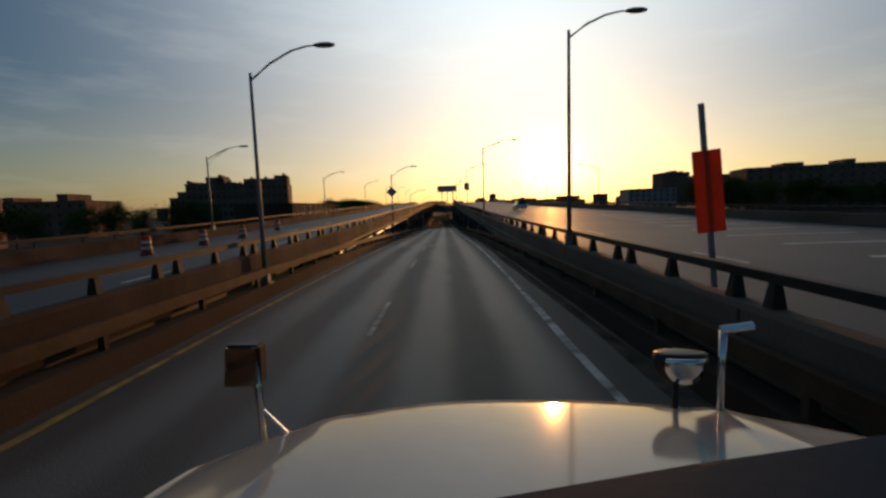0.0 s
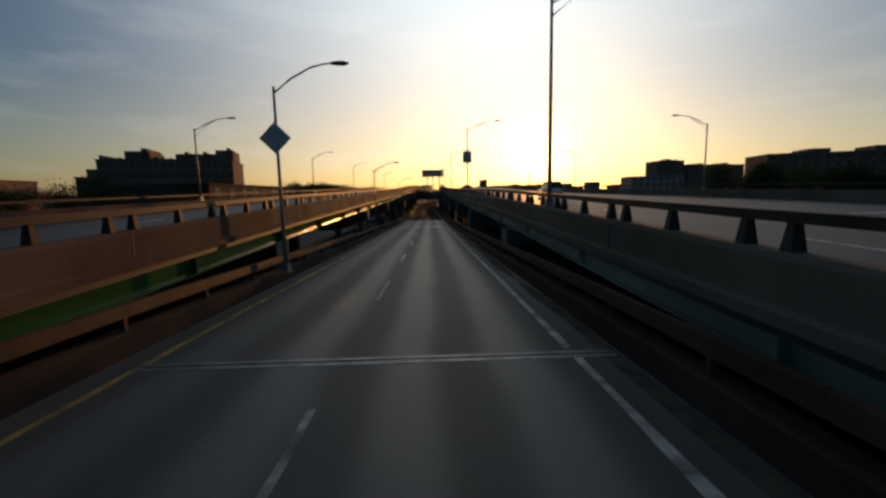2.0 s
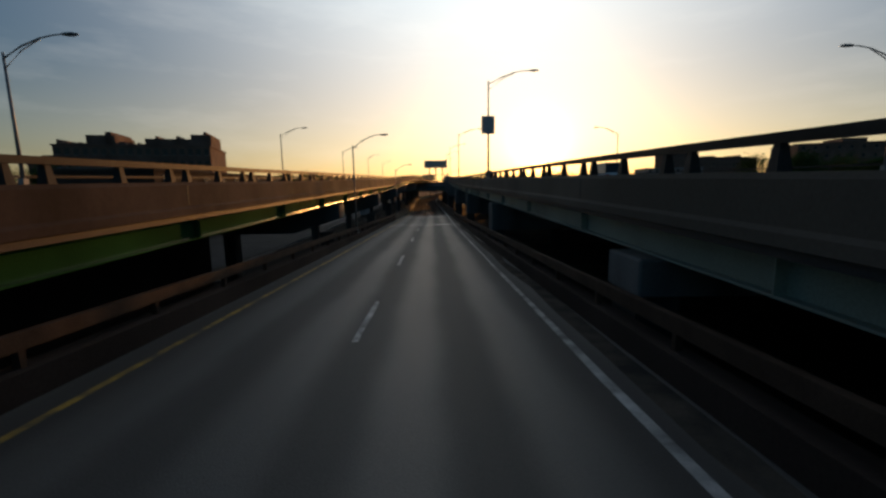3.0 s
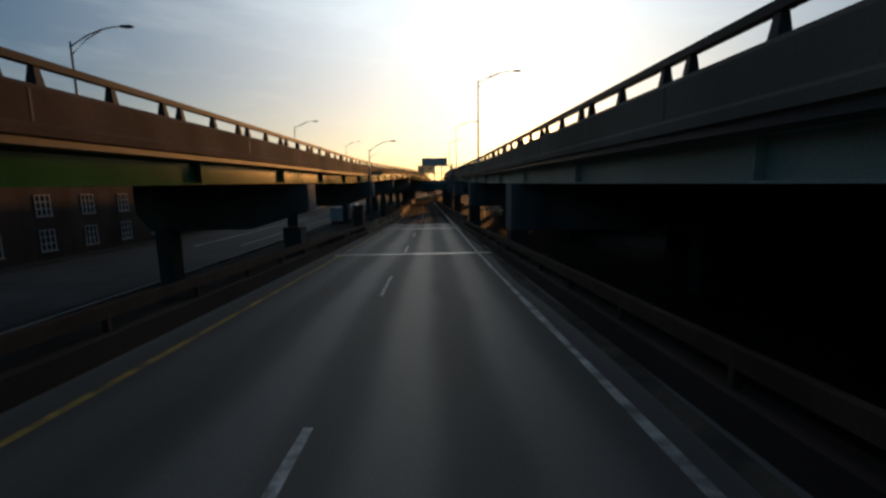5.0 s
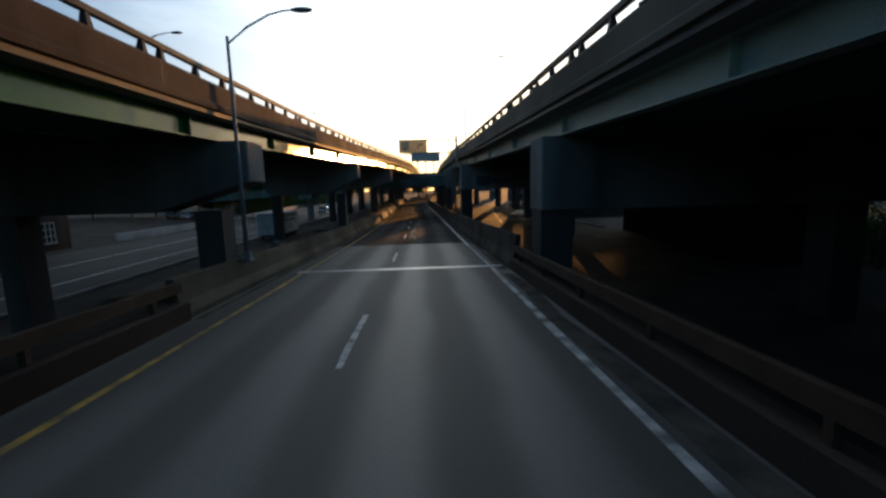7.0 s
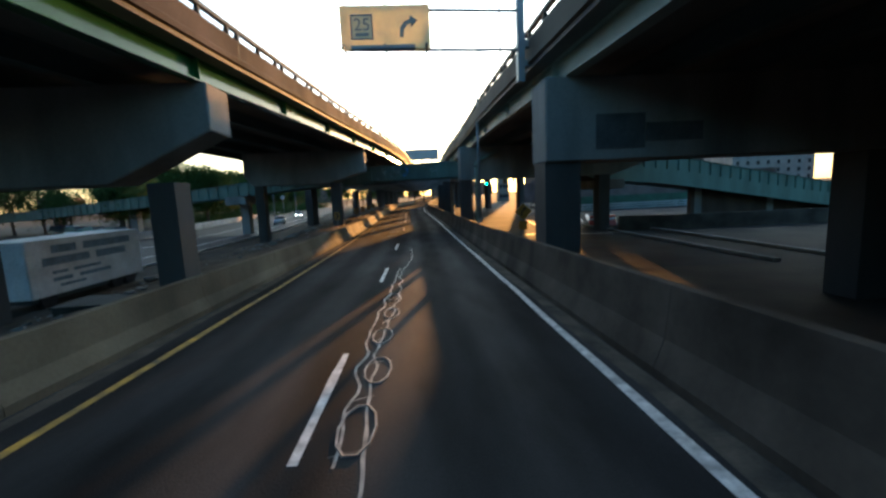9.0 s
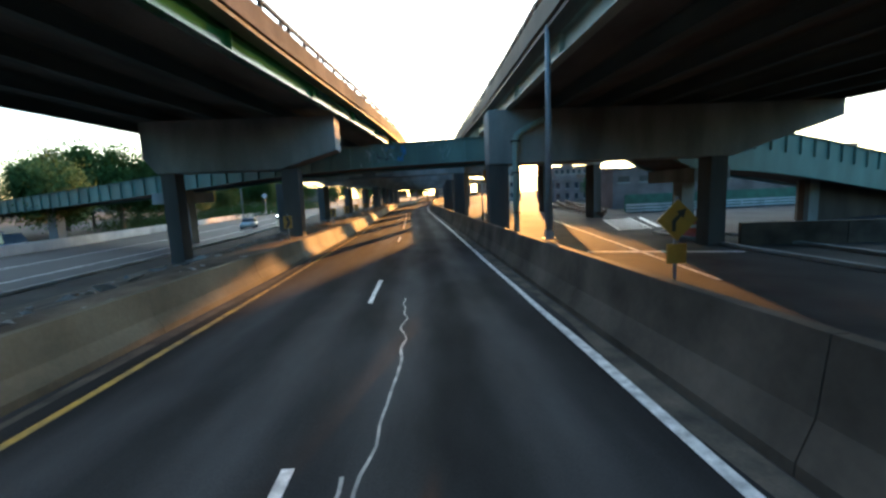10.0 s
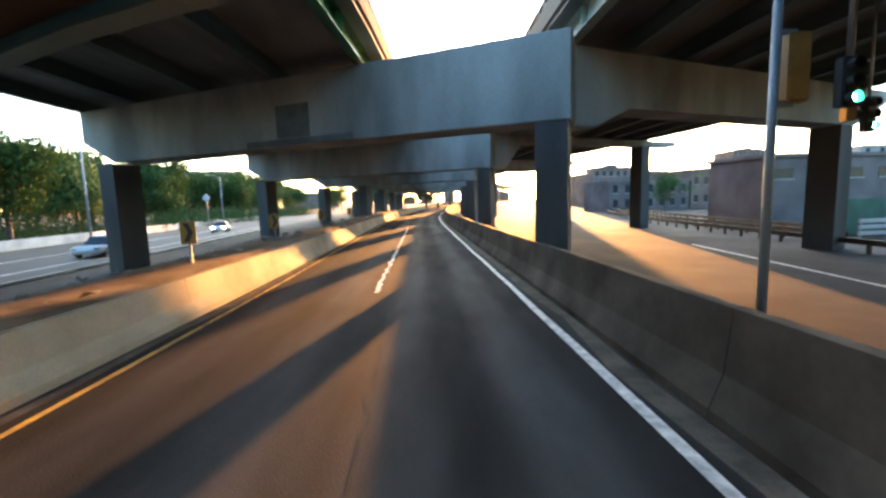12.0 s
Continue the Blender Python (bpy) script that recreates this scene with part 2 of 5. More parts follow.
UNDERSTEEL = node_material("dull_girder_paint", (0.14, 0.165, 0.155), 0.7, 0.0, scale=0.8, fine=20, amount=0.4, bump=0.08, streak=(1, 0.2, 1), spec=0.12)
SOFFIT = node_material("deck_soffit_concrete", (0.23, 0.22, 0.2), 0.9, scale=0.5, fine=14, amount=0.45, bump=0.12, streak=(1, 0.3, 1), spec=0.12)
WORN_JOINT = node_material("dull_joint_steel", (0.26, 0.25, 0.24), 0.5, 0.5, scale=3, fine=30, amount=0.5, bump=0.1)
JOINT = node_material("bright_joint_steel", (0.7, 0.7, 0.68), 0.35, 0.85, scale=3, fine=30, amount=0.3, bump=0.05)
DARKSTEEL = node_material("dark_steel", (0.06, 0.065, 0.06), 0.65, 0.2, scale=1.0, fine=25, spec=0.12)
RAILSTEEL = node_material("rail_steel", (0.035, 0.034, 0.033), 0.6, 0.0, scale=1.5, fine=30, spec=0.12)
GALV = node_material("galvanised_steel", (0.24, 0.25, 0.26), 0.5, 0.35, scale=1.5, fine=30, amount=0.2, bump=0.05)
RUST = node_material("rusted_guard_rail", (0.085, 0.055, 0.038), 0.7, 0.0, scale=1.5, fine=25, spec=0.12)
WHITE_PAINT = node_material("white_line_paint", (0.72, 0.71, 0.68), 0.6, spots=(0.35, 0.34, 0.33), scale=5, fine=30, bump=0.15)
YELLOW_PAINT = node_material("yellow_line_paint", (0.62, 0.38, 0.06), 0.6, spots=(0.1, 0.08, 0.05), scale=2.2, fine=30, bump=0.15)
DIRT = node_material("dry_dirt", (0.056, 0.048, 0.039), 0.95, scale=0.4, fine=12, amount=0.5, bump=0.5, spec=0.1)
ORANGE = node_material("orange_sheeting", (0.6, 0.11, 0.03), 0.5, scale=3, fine=30, amount=0.15, bump=0, through_light=0.55)
SIGN_YELLOW = node_material("yellow_sheeting", (0.36, 0.19, 0.025), 0.45, scale=3, fine=30, amount=0.15, bump=0)
SIGNAL_YELLOW = node_material("dull_yellow_enamel", (0.3, 0.14, 0.025), 0.6, scale=3, fine=30, amount=0.3, bump=0)
BLACK = node_material("black_sheeting", (0.02, 0.02, 0.02), 0.5, scale=3, fine=30, bump=0)
# through_light is added to brighten the sign's unlit face
SIGN_FADED_LIT = node_material("faded_yellow_sheeting_lit_through", (0.9, 0.78, 0.46), 0.5, scale=2, fine=20, amount=0.15, bump=0, grain=0.1, through_light=0.35)
PATCHY_PAINT = node_material("flaking_line_paint", (0.62, 0.61, 0.59), 0.7, spots=(0.1, 0.1, 0.095), scale=2.2, fine=25, bump=0.15, streak=(0.5, 1.0, 1.0))
FAINT_PAINT = node_material("nearly_gone_line_paint", (0.36, 0.355, 0.34), 0.7, spots=(0.09, 0.09, 0.085), scale=3.0, fine=25, bump=0.15)
WORN_PAINT = node_material("scuffed_line_paint", (0.6, 0.59, 0.57), 0.7, spots=(0.14, 0.14, 0.13), scale=3.5, fine=25, bump=0.15)
FADED_INK = node_material("sun_faded_sign_ink", (0.3, 0.3, 0.27), 0.7, scale=3, fine=20, amount=0.3, bump=0)
ALU = node_material("sign_back_aluminium", (0.42, 0.42, 0.42), 0.5, 0.0, scale=3, fine=30, amount=0.15, bump=0)
STREET_DARK = node_material("dark_side_street_asphalt", (0.055, 0.054, 0.054), 0.9, scale=0.3, fine=30, amount=0.5, bump=0.3, spec=0.04)
BANK_DIRT = node_material("pale_dusty_bank_dirt", (0.14, 0.112, 0.085), 0.95, scale=0.7, fine=9, amount=0.6, bump=0.6, spec=0.05)
MAUVE = node_material("weathered_mauve_brick", (0.17, 0.125, 0.115), 0.9, scale=0.3, fine=9, amount=0.4, spec=0.12)
LIMEWASH = node_material("pale_painted_concrete", (0.5, 0.49, 0.46), 0.85, scale=0.5, fine=14, amount=0.3, bump=0.1, spec=0.12)
BRICK = node_material("dark_brick", (0.2, 0.13, 0.1), 0.9, scale=0.3, fine=10, amount=0.35, spec=0.12)
TANWALL = node_material("tan_render", (0.3, 0.24, 0.19), 0.9, scale=0.4, fine=10, amount=0.35)
PALEWALL = node_material("pale_wall", (0.3, 0.27, 0.25), 0.85, scale=0.3, fine=10, amount=0.25)
GLASS = node_material("window_glass", (0.03, 0.036, 0.042), 0.12, scale=0.5, fine=3, bump=0, spec=0.22)
LEAF = node_material("leaves", (0.06, 0.1, 0.03), 0.8, spots=(0.03, 0.06, 0.018), spec=0.04, scale=1.2, fine=8, bump=0, through_light=0.06)
BARK = node_material("bark", (0.12, 0.09, 0.07), 0.95, scale=3, fine=20, bump=0.6)


# ---------------------------------------------------------------- building blocks
def mesh_from(name, bm, mat, smooth=False):
    me = bpy.data.meshes.new(name)
    bm.normal_update()
    bm.to_mesh(me)
    bm.free()
    for k in (mat if isinstance(mat, (list, tuple)) else [mat]):
        me.materials.append(k)
    if smooth:
        for p in me.polygons:
            p.use_smooth = True
    return me


def part(name, bm, mat, parent=None, label="", smooth=False):
    ob = new(name, mesh_from(name, bm, mat, smooth))
    if parent:
        ob.parent = parent
    if label:
        ob["label"] = label
    return ob


def thing(name, label, category, loc=(0, 0, 0), turn=0.0, group="", kind=""):
    e = new(name)
    e.empty_display_size = 0.3
    e.matrix_basis = pose(*loc, 0, 0, turn)
    return tagged(e, label, category, group, kind)


def box(bm, x0, x1, y0, y1, z0, z1):
    v = [bm.verts.new(c) for c in ((x0, y0, z0), (x1, y0, z0), (x1, y1, z0), (x0, y1, z0), (x0, y0, z1), (x1, y0, z1), (x1, y1, z1), (x0, y1, z1))]
    for f in ((0, 3, 2, 1), (4, 5, 6, 7), (0, 1, 5, 4), (1, 2, 6, 5), (2, 3, 7, 6), (3, 0, 4, 7)):
        bm.faces.new([v[i] for i in f])
    return v


def boxes(*rows, bevel=0.0):
    bm = bmesh.new()
    for r in rows:
        box(bm, *r)
    if bevel:
        bmesh.ops.bevel(bm, geom=bm.edges[:], offset=bevel, segments=2, affect="EDGES")
    return bm


def prism(poly, y0, y1, bm=None):
    """A polygon in x and z, counter-clockwise seen from the front, drawn out along y."""
    bm = bm or bmesh.new()
    a = [bm.verts.new((x, y0, z)) for x, z in poly]
    b = [bm.verts.new((x, y1, z)) for x, z in poly]
    bm.faces.new(a)
    bm.faces.new(b[::-1])
    for i in range(len(poly)):
        j = (i + 1) % len(poly)
        bm.faces.new((a[j], a[i], b[i], b[j]))
    return bm


def tube(points, r0, r1=None, sides=8, bm=None):
    """A round rod through the points, from radius r0 to r1."""
    bm = bm or bmesh.new()
    r1 = r0 if r1 is None else r1
    rings = []
    pts = [Vector(p) for p in points]
    for i, p in enumerate(pts):
        d = (pts[min(i + 1, len(pts) - 1)] - pts[max(i - 1, 0)]).normalized()
        u = d.orthogonal().normalized() if abs(d.z) < 0.98 else Vector((1, 0, 0))
        if i and abs(d.z) >= 0.98:
            u = Vector((1, 0, 0))
        u = (u - d * u.dot(d)).normalized()
        w = d.cross(u)
        r = r0 + (r1 - r0) * i / (len(pts) - 1)
        rings.append([bm.verts.new(p + (u * math.cos(a) + w * math.sin(a)) * r) for a in (2 * math.pi * k / sides for k in range(sides))])
    for a, b in zip(rings, rings[1:]):
        # the start of the next ring nearest to this one keeps the skin from twisting
        s = min(range(sides), key=lambda k: (a[0].co - b[k].co).length)
        b[:] = b[s:] + b[:s]
        for k in range(sides):
            bm.faces.new((a[k], a[(k + 1) % sides], b[(k + 1) % sides], b[k]))
    bm.faces.new(rings[0][::-1])
    bm.faces.new(rings[-1])
    return bm


def lathe(profile, sides=16, bm=None, axis="z"):
    bm = bm or bmesh.new()
    rings = [[bm.verts.new((r * math.cos(2 * math.pi * k / sides), r * math.sin(2 * math.pi * k / sides), z)) for k in range(sides)] for r, z in profile]
    for a, b in zip(rings, rings[1:]):
        for k in range(sides):
            bm.faces.new((a[k], a[(k + 1) % sides], b[(k + 1) % sides], b[k]))
    bm.faces.new(rings[0][::-1])
    bm.faces.new(rings[-1])
    return bm


def sweep(poly, ys, xf, zf, bm=None, uv=False):
    """A cross-section in x and z carried along the road: xf and zf give its shift at each y."""
    bm = bm or bmesh.new()
    layer = bm.loops.layers.uv.verify() if uv else None
    rings = []
    for y in ys:
        sx, sz = xf(y), zf(y)
        rings.append([bm.verts.new((x + sx, y, z + sz)) for x, z in poly])
    n = len(poly)
    for i, (a, b) in enumerate(zip(rings, rings[1:])):
        for k in range(n):
            j = (k + 1) % n
            f = bm.faces.new((a[j], a[k], b[k], b[j]))
            if uv:
                for loop, (kk, yy) in zip(f.loops, ((j, ys[i]), (k, ys[i]), (k, ys[i + 1]), (j, ys[i + 1]))):
                    loop[layer].uv = (poly[kk][0], yy)
    bm.faces.new(rings[0])
    bm.faces.new(rings[-1][::-1])
    return bm


def between(y0, y1, step):
    n = max(1, math.ceil((y1 - y0) / step))
    return [y0 + (y1 - y0) * i / n for i in range(n + 1)]


# ---------------------------------------------------------------- the lie of the land
DECK_Y = [-80, 0, 15, 34, 50, 62, 85, 109, 126, 152, 170, 190, 215, 250, 300, 430]
DECK_R = [1.7, 1.75, 1.85, 2.05, 2.45, 2.65, 2.95, 3.3, 3.8, 4.75, 5.3, 5.4, 5.4, 5.4, 5.4, 5.4]
BEND_Y = [-80, 150, 165, 185, 210, 235, 260, 290, 330, 370, 430]
BEND_X = [0, 0, -0.05, -0.2, -0.8, -1.4, -1.2, 0.8, 7.0, 18.0, 42.0]


def road_z(y):
    return float(np.interp(y, ROAD_Y, ROAD_Z))


def smooth_interp(y, ky, kx):
    return sum(float(np.interp(y + d, ky, kx)) for d in (-6, -3, 0, 3, 6)) / 5


def bend(y):
    return smooth_interp(y, BEND_Y, BEND_X)


def rail_z(y):
    return smooth_interp(y, DECK_Y, DECK_R)


def left_rail_z(y):
    return rail_z(y) + float(np.interp(y, [60, 90, 150, 185], [0.0, 0.16, 0.2, 0.0]))


def right_rail_z(y):
    return rail_z(y) - float(np.interp(y, [115, 140, 172, 186], [0.0, 0.22, 0.2, 0.0]))


GROUND = -5.25
XLO = -19.2        # outer face of the left viaduct


def left_edge(y):
    return smooth_interp(y, [-80, 124, 145, 166, 179, 190, 215, 250, 290, 340, 430], [-6.3, -6.3, -5.8, -4.3, -2.7, -1.7, -0.7, 0.0, 2.0, 9.0, 38.0])


def right_edge(y):
    return smooth_interp(y, [-80, 155, 172, 188, 215, 250, 290, 340, 430], [4.0, 4.0, 4.5, 4.4, 4.6, 5.4, 8.4, 16.0, 46.0])


def right_outer(y):
    return smooth_interp(y, [-80, 168, 196, 216, 234, 250, 262, 300, 340, 430], [25.4, 25.4, 24.6, 22.5, 17.5, 14.0, 13.6, 16.5, 24.0, 54.0])


def left_outer(y):
    return XLO + (bend(y) if y > 250 else 0.0)


def yellow_x(y):
    return smooth_interp(y, [0, 8, 30, 52, 97, 130, 150, 168, 183, 200, 430], [-5.5, -5.45, -5.25, -5.2, -4.95, -5.0, -5.15, -5.3, -5.35, -5.4, -5.4])


def dash_x(y):
    return smooth_interp(y, [0, 52, 138, 160, 190, 430], [-1.75, -1.57, -1.4, -1.45, -1.55, -1.6])


def white_x(y):
    return smooth_interp(y, [0, 11, 32, 52, 100, 116, 150, 170, 430], [2.4, 2.45, 2.68, 2.66, 2.66, 2.9, 3.0, 2.9, 2.9])



# ---------------------------------------------------------------- ground and roads
def build_ground():
    bm = bmesh.new()
    xs = [-2600, -600, -200, -90, -50, -32, -14, -8, 4, 26, 60, 120, 300, 900, 2600]
    ys = [-700, -200, -80, 0, 60, 120, 180, 240, 320, 420, 700, 1500, 4200]
    grid = [[bm.verts.new((x, y, GROUND + (0.0 if abs(x) < 95 else 0.25 * noise.noise((x * 0.01, y * 0.01, 0))))) for x in xs] for y in ys]
    for a, b in zip(grid, grid[1:]):
        for i in range(len(xs) - 1):
            bm.faces.new((a[i], a[i + 1], b[i + 1], b[i]))
    tagged(part("ground", bm, DIRT), "bare dusty city ground under and beside the viaducts", "ground", kind="structure")


build_ground()

ROAD_SECTION = [(-6.5, -0.9), (4.3, -0.9), (4.3, 0.0), (-6.5, 0.0)]
road_bm = sweep(ROAD_SECTION, between(-80, 129.8, 4), bend, road_z, uv=True)
tagged(part("road_slab", road_bm, SLAB), "worn grey concrete carriageway with pale wheel tracks and oil bands", "road", kind="structure")
road_bm = sweep(ROAD_SECTION, between(129.8, 425, 4), bend, lambda y: road_z(y) + (0.0 if y > 129.9 else 0.004), uv=True)
tagged(part("road", road_bm, ASPHALT), "cracked dark asphalt carriageway", "road", kind="structure")
# the bank that carries the upper end of the carriageway
bank = sweep([(-6.4, -7.0), (4.2, -7.0), (4.2, -0.8), (-6.4, -0.8)], between(-80, 128, 8), bend, lambda y: road_z(y) - 0.05)
tagged(part("retaining_wall", bank, STAINED), "stained concrete retaining wall under the descending carriageway", "wall", kind="structure")


def stripe(name, xf, width, y0, y1, mat, lift=0.006, wander=0.0):
    bm = bmesh.new()
    prev = None
    seed = width * 31
    for y in between(y0, y1, 1.2 if y1 - y0 < 30 else 3):
        x = xf(y)
        j = wander * noise.noise((y * 0.9, seed, 3.0))
        k = wander * noise.noise((y * 1.3, seed, 9.0))
        z = road_z(y) + lift
        row = [bm.verts.new((x - width / 2 + j + bend(y), y, z)), bm.verts.new((x + width / 2 + k + bend(y), y, z))]
        if prev:
            bm.faces.new((prev[0], prev[1], row[1], row[0]))
        prev = row
    return part(name, bm, mat)


tagged(stripe("yellow_line", yellow_x, 0.14, -40, 400, YELLOW_PAINT, wander=0.05), "worn solid yellow edge line on the asphalt", "road marking", kind="structure")
tagged(stripe("white_line", white_x, 0.17, -40, 128, PATCHY_PAINT, wander=0.07), "patchy worn white edge line on the concrete", "road marking", kind="structure")
tagged(stripe("white_line", white_x, 0.17, 128, 400, WHITE_PAINT, wander=0.05), "worn solid white edge line on the asphalt", "road marking", kind="structure")
for k, y in enumerate((-15.0, -3.0, 9.0, 20.5, 31.5, 42.0, 52.0, 62.5, 74.0, 85.0, 96.6, 108.3, 121.5, 134.7, 145.7, 156.6, 174.4)):
    tagged(stripe("lane_dash", dash_x, 0.13, y, y + 3.5, FAINT_PAINT if y < 45 else WORN_PAINT if y < 130 else WHITE_PAINT, wander=0.05), "worn white lane dash", "road marking", group="lane dashes", kind="structure")
for jy in (36.8, 95.7, 119.1):
    bm = bmesh.new()
    z = road_z(jy)
    box(bm, -5.3, 3.4, jy - 0.16, jy - 0.03, z - 0.05, z + 0.012)
    box(bm, -5.3, 3.4, jy + 0.05, jy + 0.17, z - 0.05, z + 0.012)
    tagged(part("expansion_joint", bm, WORN_JOINT if jy < 40 else JOINT), "steel expansion joint across the carriageway", "expansion joint", group="expansion joints", kind="structure")


DUST = node_material("road_dust", (0.115, 0.098, 0.078), 0.95, spots=(0.05, 0.047, 0.042), scale=1.6, fine=22, bump=0.4, spec=0.05)
tagged(stripe("dust_strip", lambda y: -5.74 - 0.02 * math.sin(y * 0.7), 0.3, 112, 330, DUST, 0.004, 0.22), "strip of dust and grit along the barrier foot", "dust", kind="structure")
tagged(stripe("dust_strip", lambda y: 3.34 + 0.03 * math.sin(y * 0.9), 0.36, 118, 330, DUST, 0.004, 0.26), "strip of dust and grit along the barrier foot", "dust", kind="structure")
tagged(stripe("dust_strip", lambda y: 3.3 + 0.03 * math.sin(y * 0.5), 0.4, -30, 117, DUST, 0.004, 0.26), "strip of dust and grit along the kerb wall", "dust", kind="structure")


def ribbon(name, pts, width, mat, label, category, lift=0.008, seed=0.0):
    """An uneven strip laid on the carriageway along the points."""
    bm = bmesh.new()
    prev = None
    total = []
    for (xa, ya), (xb, yb) in zip(pts, pts[1:]):
        n = max(2, int(math.hypot(xb - xa, yb - ya) / 0.25))
        total += [(xa + (xb - xa) * k / n, ya + (yb - ya) * k / n) for k in range(n)]
    total.append(pts[-1])
    for k, (x, y) in enumerate(total):
        w = width * (0.55 + 0.9 * abs(noise.noise((k * 0.45, seed, 1.0))))
        x += 0.13 * noise.noise((k * 0.33, seed, 5.0))
        z = road_z(y) + lift
        row = [bm.verts.new((x - w / 2 + bend(y), y, z)), bm.verts.new((x + w / 2 + bend(y), y, z))]
        if prev:
            bm.faces.new((prev[0], prev[1], row[1], row[0]))
        prev = row
    return tagged(part(name, bm, mat), label, category, kind="structure")


CRACKFILL = node_material("pale_crack_sealant", (0.3, 0.29, 0.27), 0.6, spots=(0.1, 0.1, 0.1), scale=4, fine=30, bump=0.2)
PATCH = node_material("dark_patching", (0.032, 0.032, 0.033), 0.85, scale=1.5, fine=35, bump=0.3, spec=0.1)
crack = "long sealed crack in the asphalt"
ribbon("pavement_crack", [(-0.55, 133.2), (-0.85, 138.0), (-0.6, 143.0), (-0.75, 147.5), (-0.35, 152.0), (-0.45, 157.0)], 0.065, CRACKFILL, crack, "pavement crack", seed=1)
ribbon("pavement_crack", [(-0.95, 134.6), (-1.1, 139.5), (-0.95, 144.0), (-0.85, 149.0)], 0.07, CRACKFILL, crack, "pavement crack", seed=2)
ribbon("pavement_crack", [(-0.6, 157.0), (-0.75, 165.0), (-0.6, 174.0), (-0.85, 184.0), (-0.7, 196.0)], 0.06, PATCH, crack, "pavement crack", seed=3)
for k in range(5):
    cy, cx0, rr0 = 135.4 + k * 1.9, -0.8 + 0.08 * (k % 2), 0.24 - 0.015 * k
    loop = [(cx0 + rr0 * math.cos(a), cy + 2.6 * rr0 * math.sin(a)) for a in (2 * math.pi * q / 10 for q in range(11))]
    bm = bmesh.new()
    tube([(x + bend(y), y, road_z(y) + 0.004) for x, y in loop], 0.022, 0.022, 4, bm)
    tagged(part("pavement_crack", bm, CRACKFILL), "ring-shaped sealed crack in the asphalt", "pavement crack", kind="structure")
for k in range(7):
    ribbon("pavement_crack", [(-1.05 + 0.04 * k, 134.8 + 1.35 * k), (-0.62, 134.9 + 1.4 * k)], 0.06, CRACKFILL, crack, "pavement crack", seed=10 + k)
for k in range(6):
    ribbon("white_lane_line", [(dash_x(186 + 6 * k), 187.5 + 6 * k), (dash_x(191 + 6 * k), 193.6 + 6 * k)], 0.2, WHITE_PAINT, "worn solid white lane line", "road marking", 0.0075, seed=50 + k)


# ---------------------------------------------------------------- side barriers of the lower road
def jersey(name, side, x, y0, y1, h, label):
    s = side
    prof = [(x, 0.0), (x - s * 0.45, 0.0), (x - s * 0.45, h), (x - s * 0.26, h), (x - s * 0.17, h * 0.42), (x, 0.16)]
    if s > 0:
        prof = prof[::-1]
    prof = [(px, pz - 0.01) for px, pz in prof]
    e = thing(name, label, "barrier", kind="structure")
    yy = y0
    while yy < y1 - 0.5:
        ye = min(yy + 6.1, y1)
        part("barrier_segment", sweep(prof, between(yy + 0.008, ye - 0.008, 3.1), bend, road_z), (BARRIER if yy > 166 else BARRIER_OLD_SHADED) if s > 0 else BARRIER_DIRTY_SHADED, e)
        yy = ye
    return e


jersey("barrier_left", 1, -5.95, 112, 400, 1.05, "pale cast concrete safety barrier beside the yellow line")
jersey("barrier_right", -1, 3.55, 118, 400, 1.42, "grimy, shade-darkened concrete safety barrier beside the white line")


def guard_wall(name, x0, x1, y0, y1, label):
    """Low concrete kerb wall with a steel rail on posts, along the descending part."""
    e = thing(name, label, "guard rail", kind="structure")
    part("kerb_wall", sweep([(x0, -0.05), (x1, -0.05), (x1, 0.45), (x0, 0.45)], between(y0, y1, 5), bend, road_z), STAINED, e)
    xm = (x0 + x1) / 2
    part("beam", sweep([(xm - 0.07, 0.72), (xm + 0.07, 0.72), (xm + 0.07, 0.98), (xm - 0.07, 0.98)], between(y0, y1, 5), bend, road_z), RUST, e)
    yy = y0 + 0.6
    while yy < y1:
        part("post", boxes((xm - 0.06, xm + 0.06, yy - 0.05, yy + 0.05, road_z(yy) + 0.4, road_z(yy) + 0.8)), RUST, e)
        yy += 3.05
    return e


guard_wall("guard_rail_left", -6.3, -5.85, -30, 112, "rusty steel beam guard rail on a low concrete kerb wall")
guard_wall("guard_rail_right", 3.55, 3.95, -30, 118, "rusty steel beam guard rail on a low concrete kerb wall")


# ---------------------------------------------------------------- viaducts
def strip(poly, ys, edge, zf):
    """A cross-section in x and z, set out from an edge that wanders along the road."""
    return sweep(poly, ys, edge, zf)


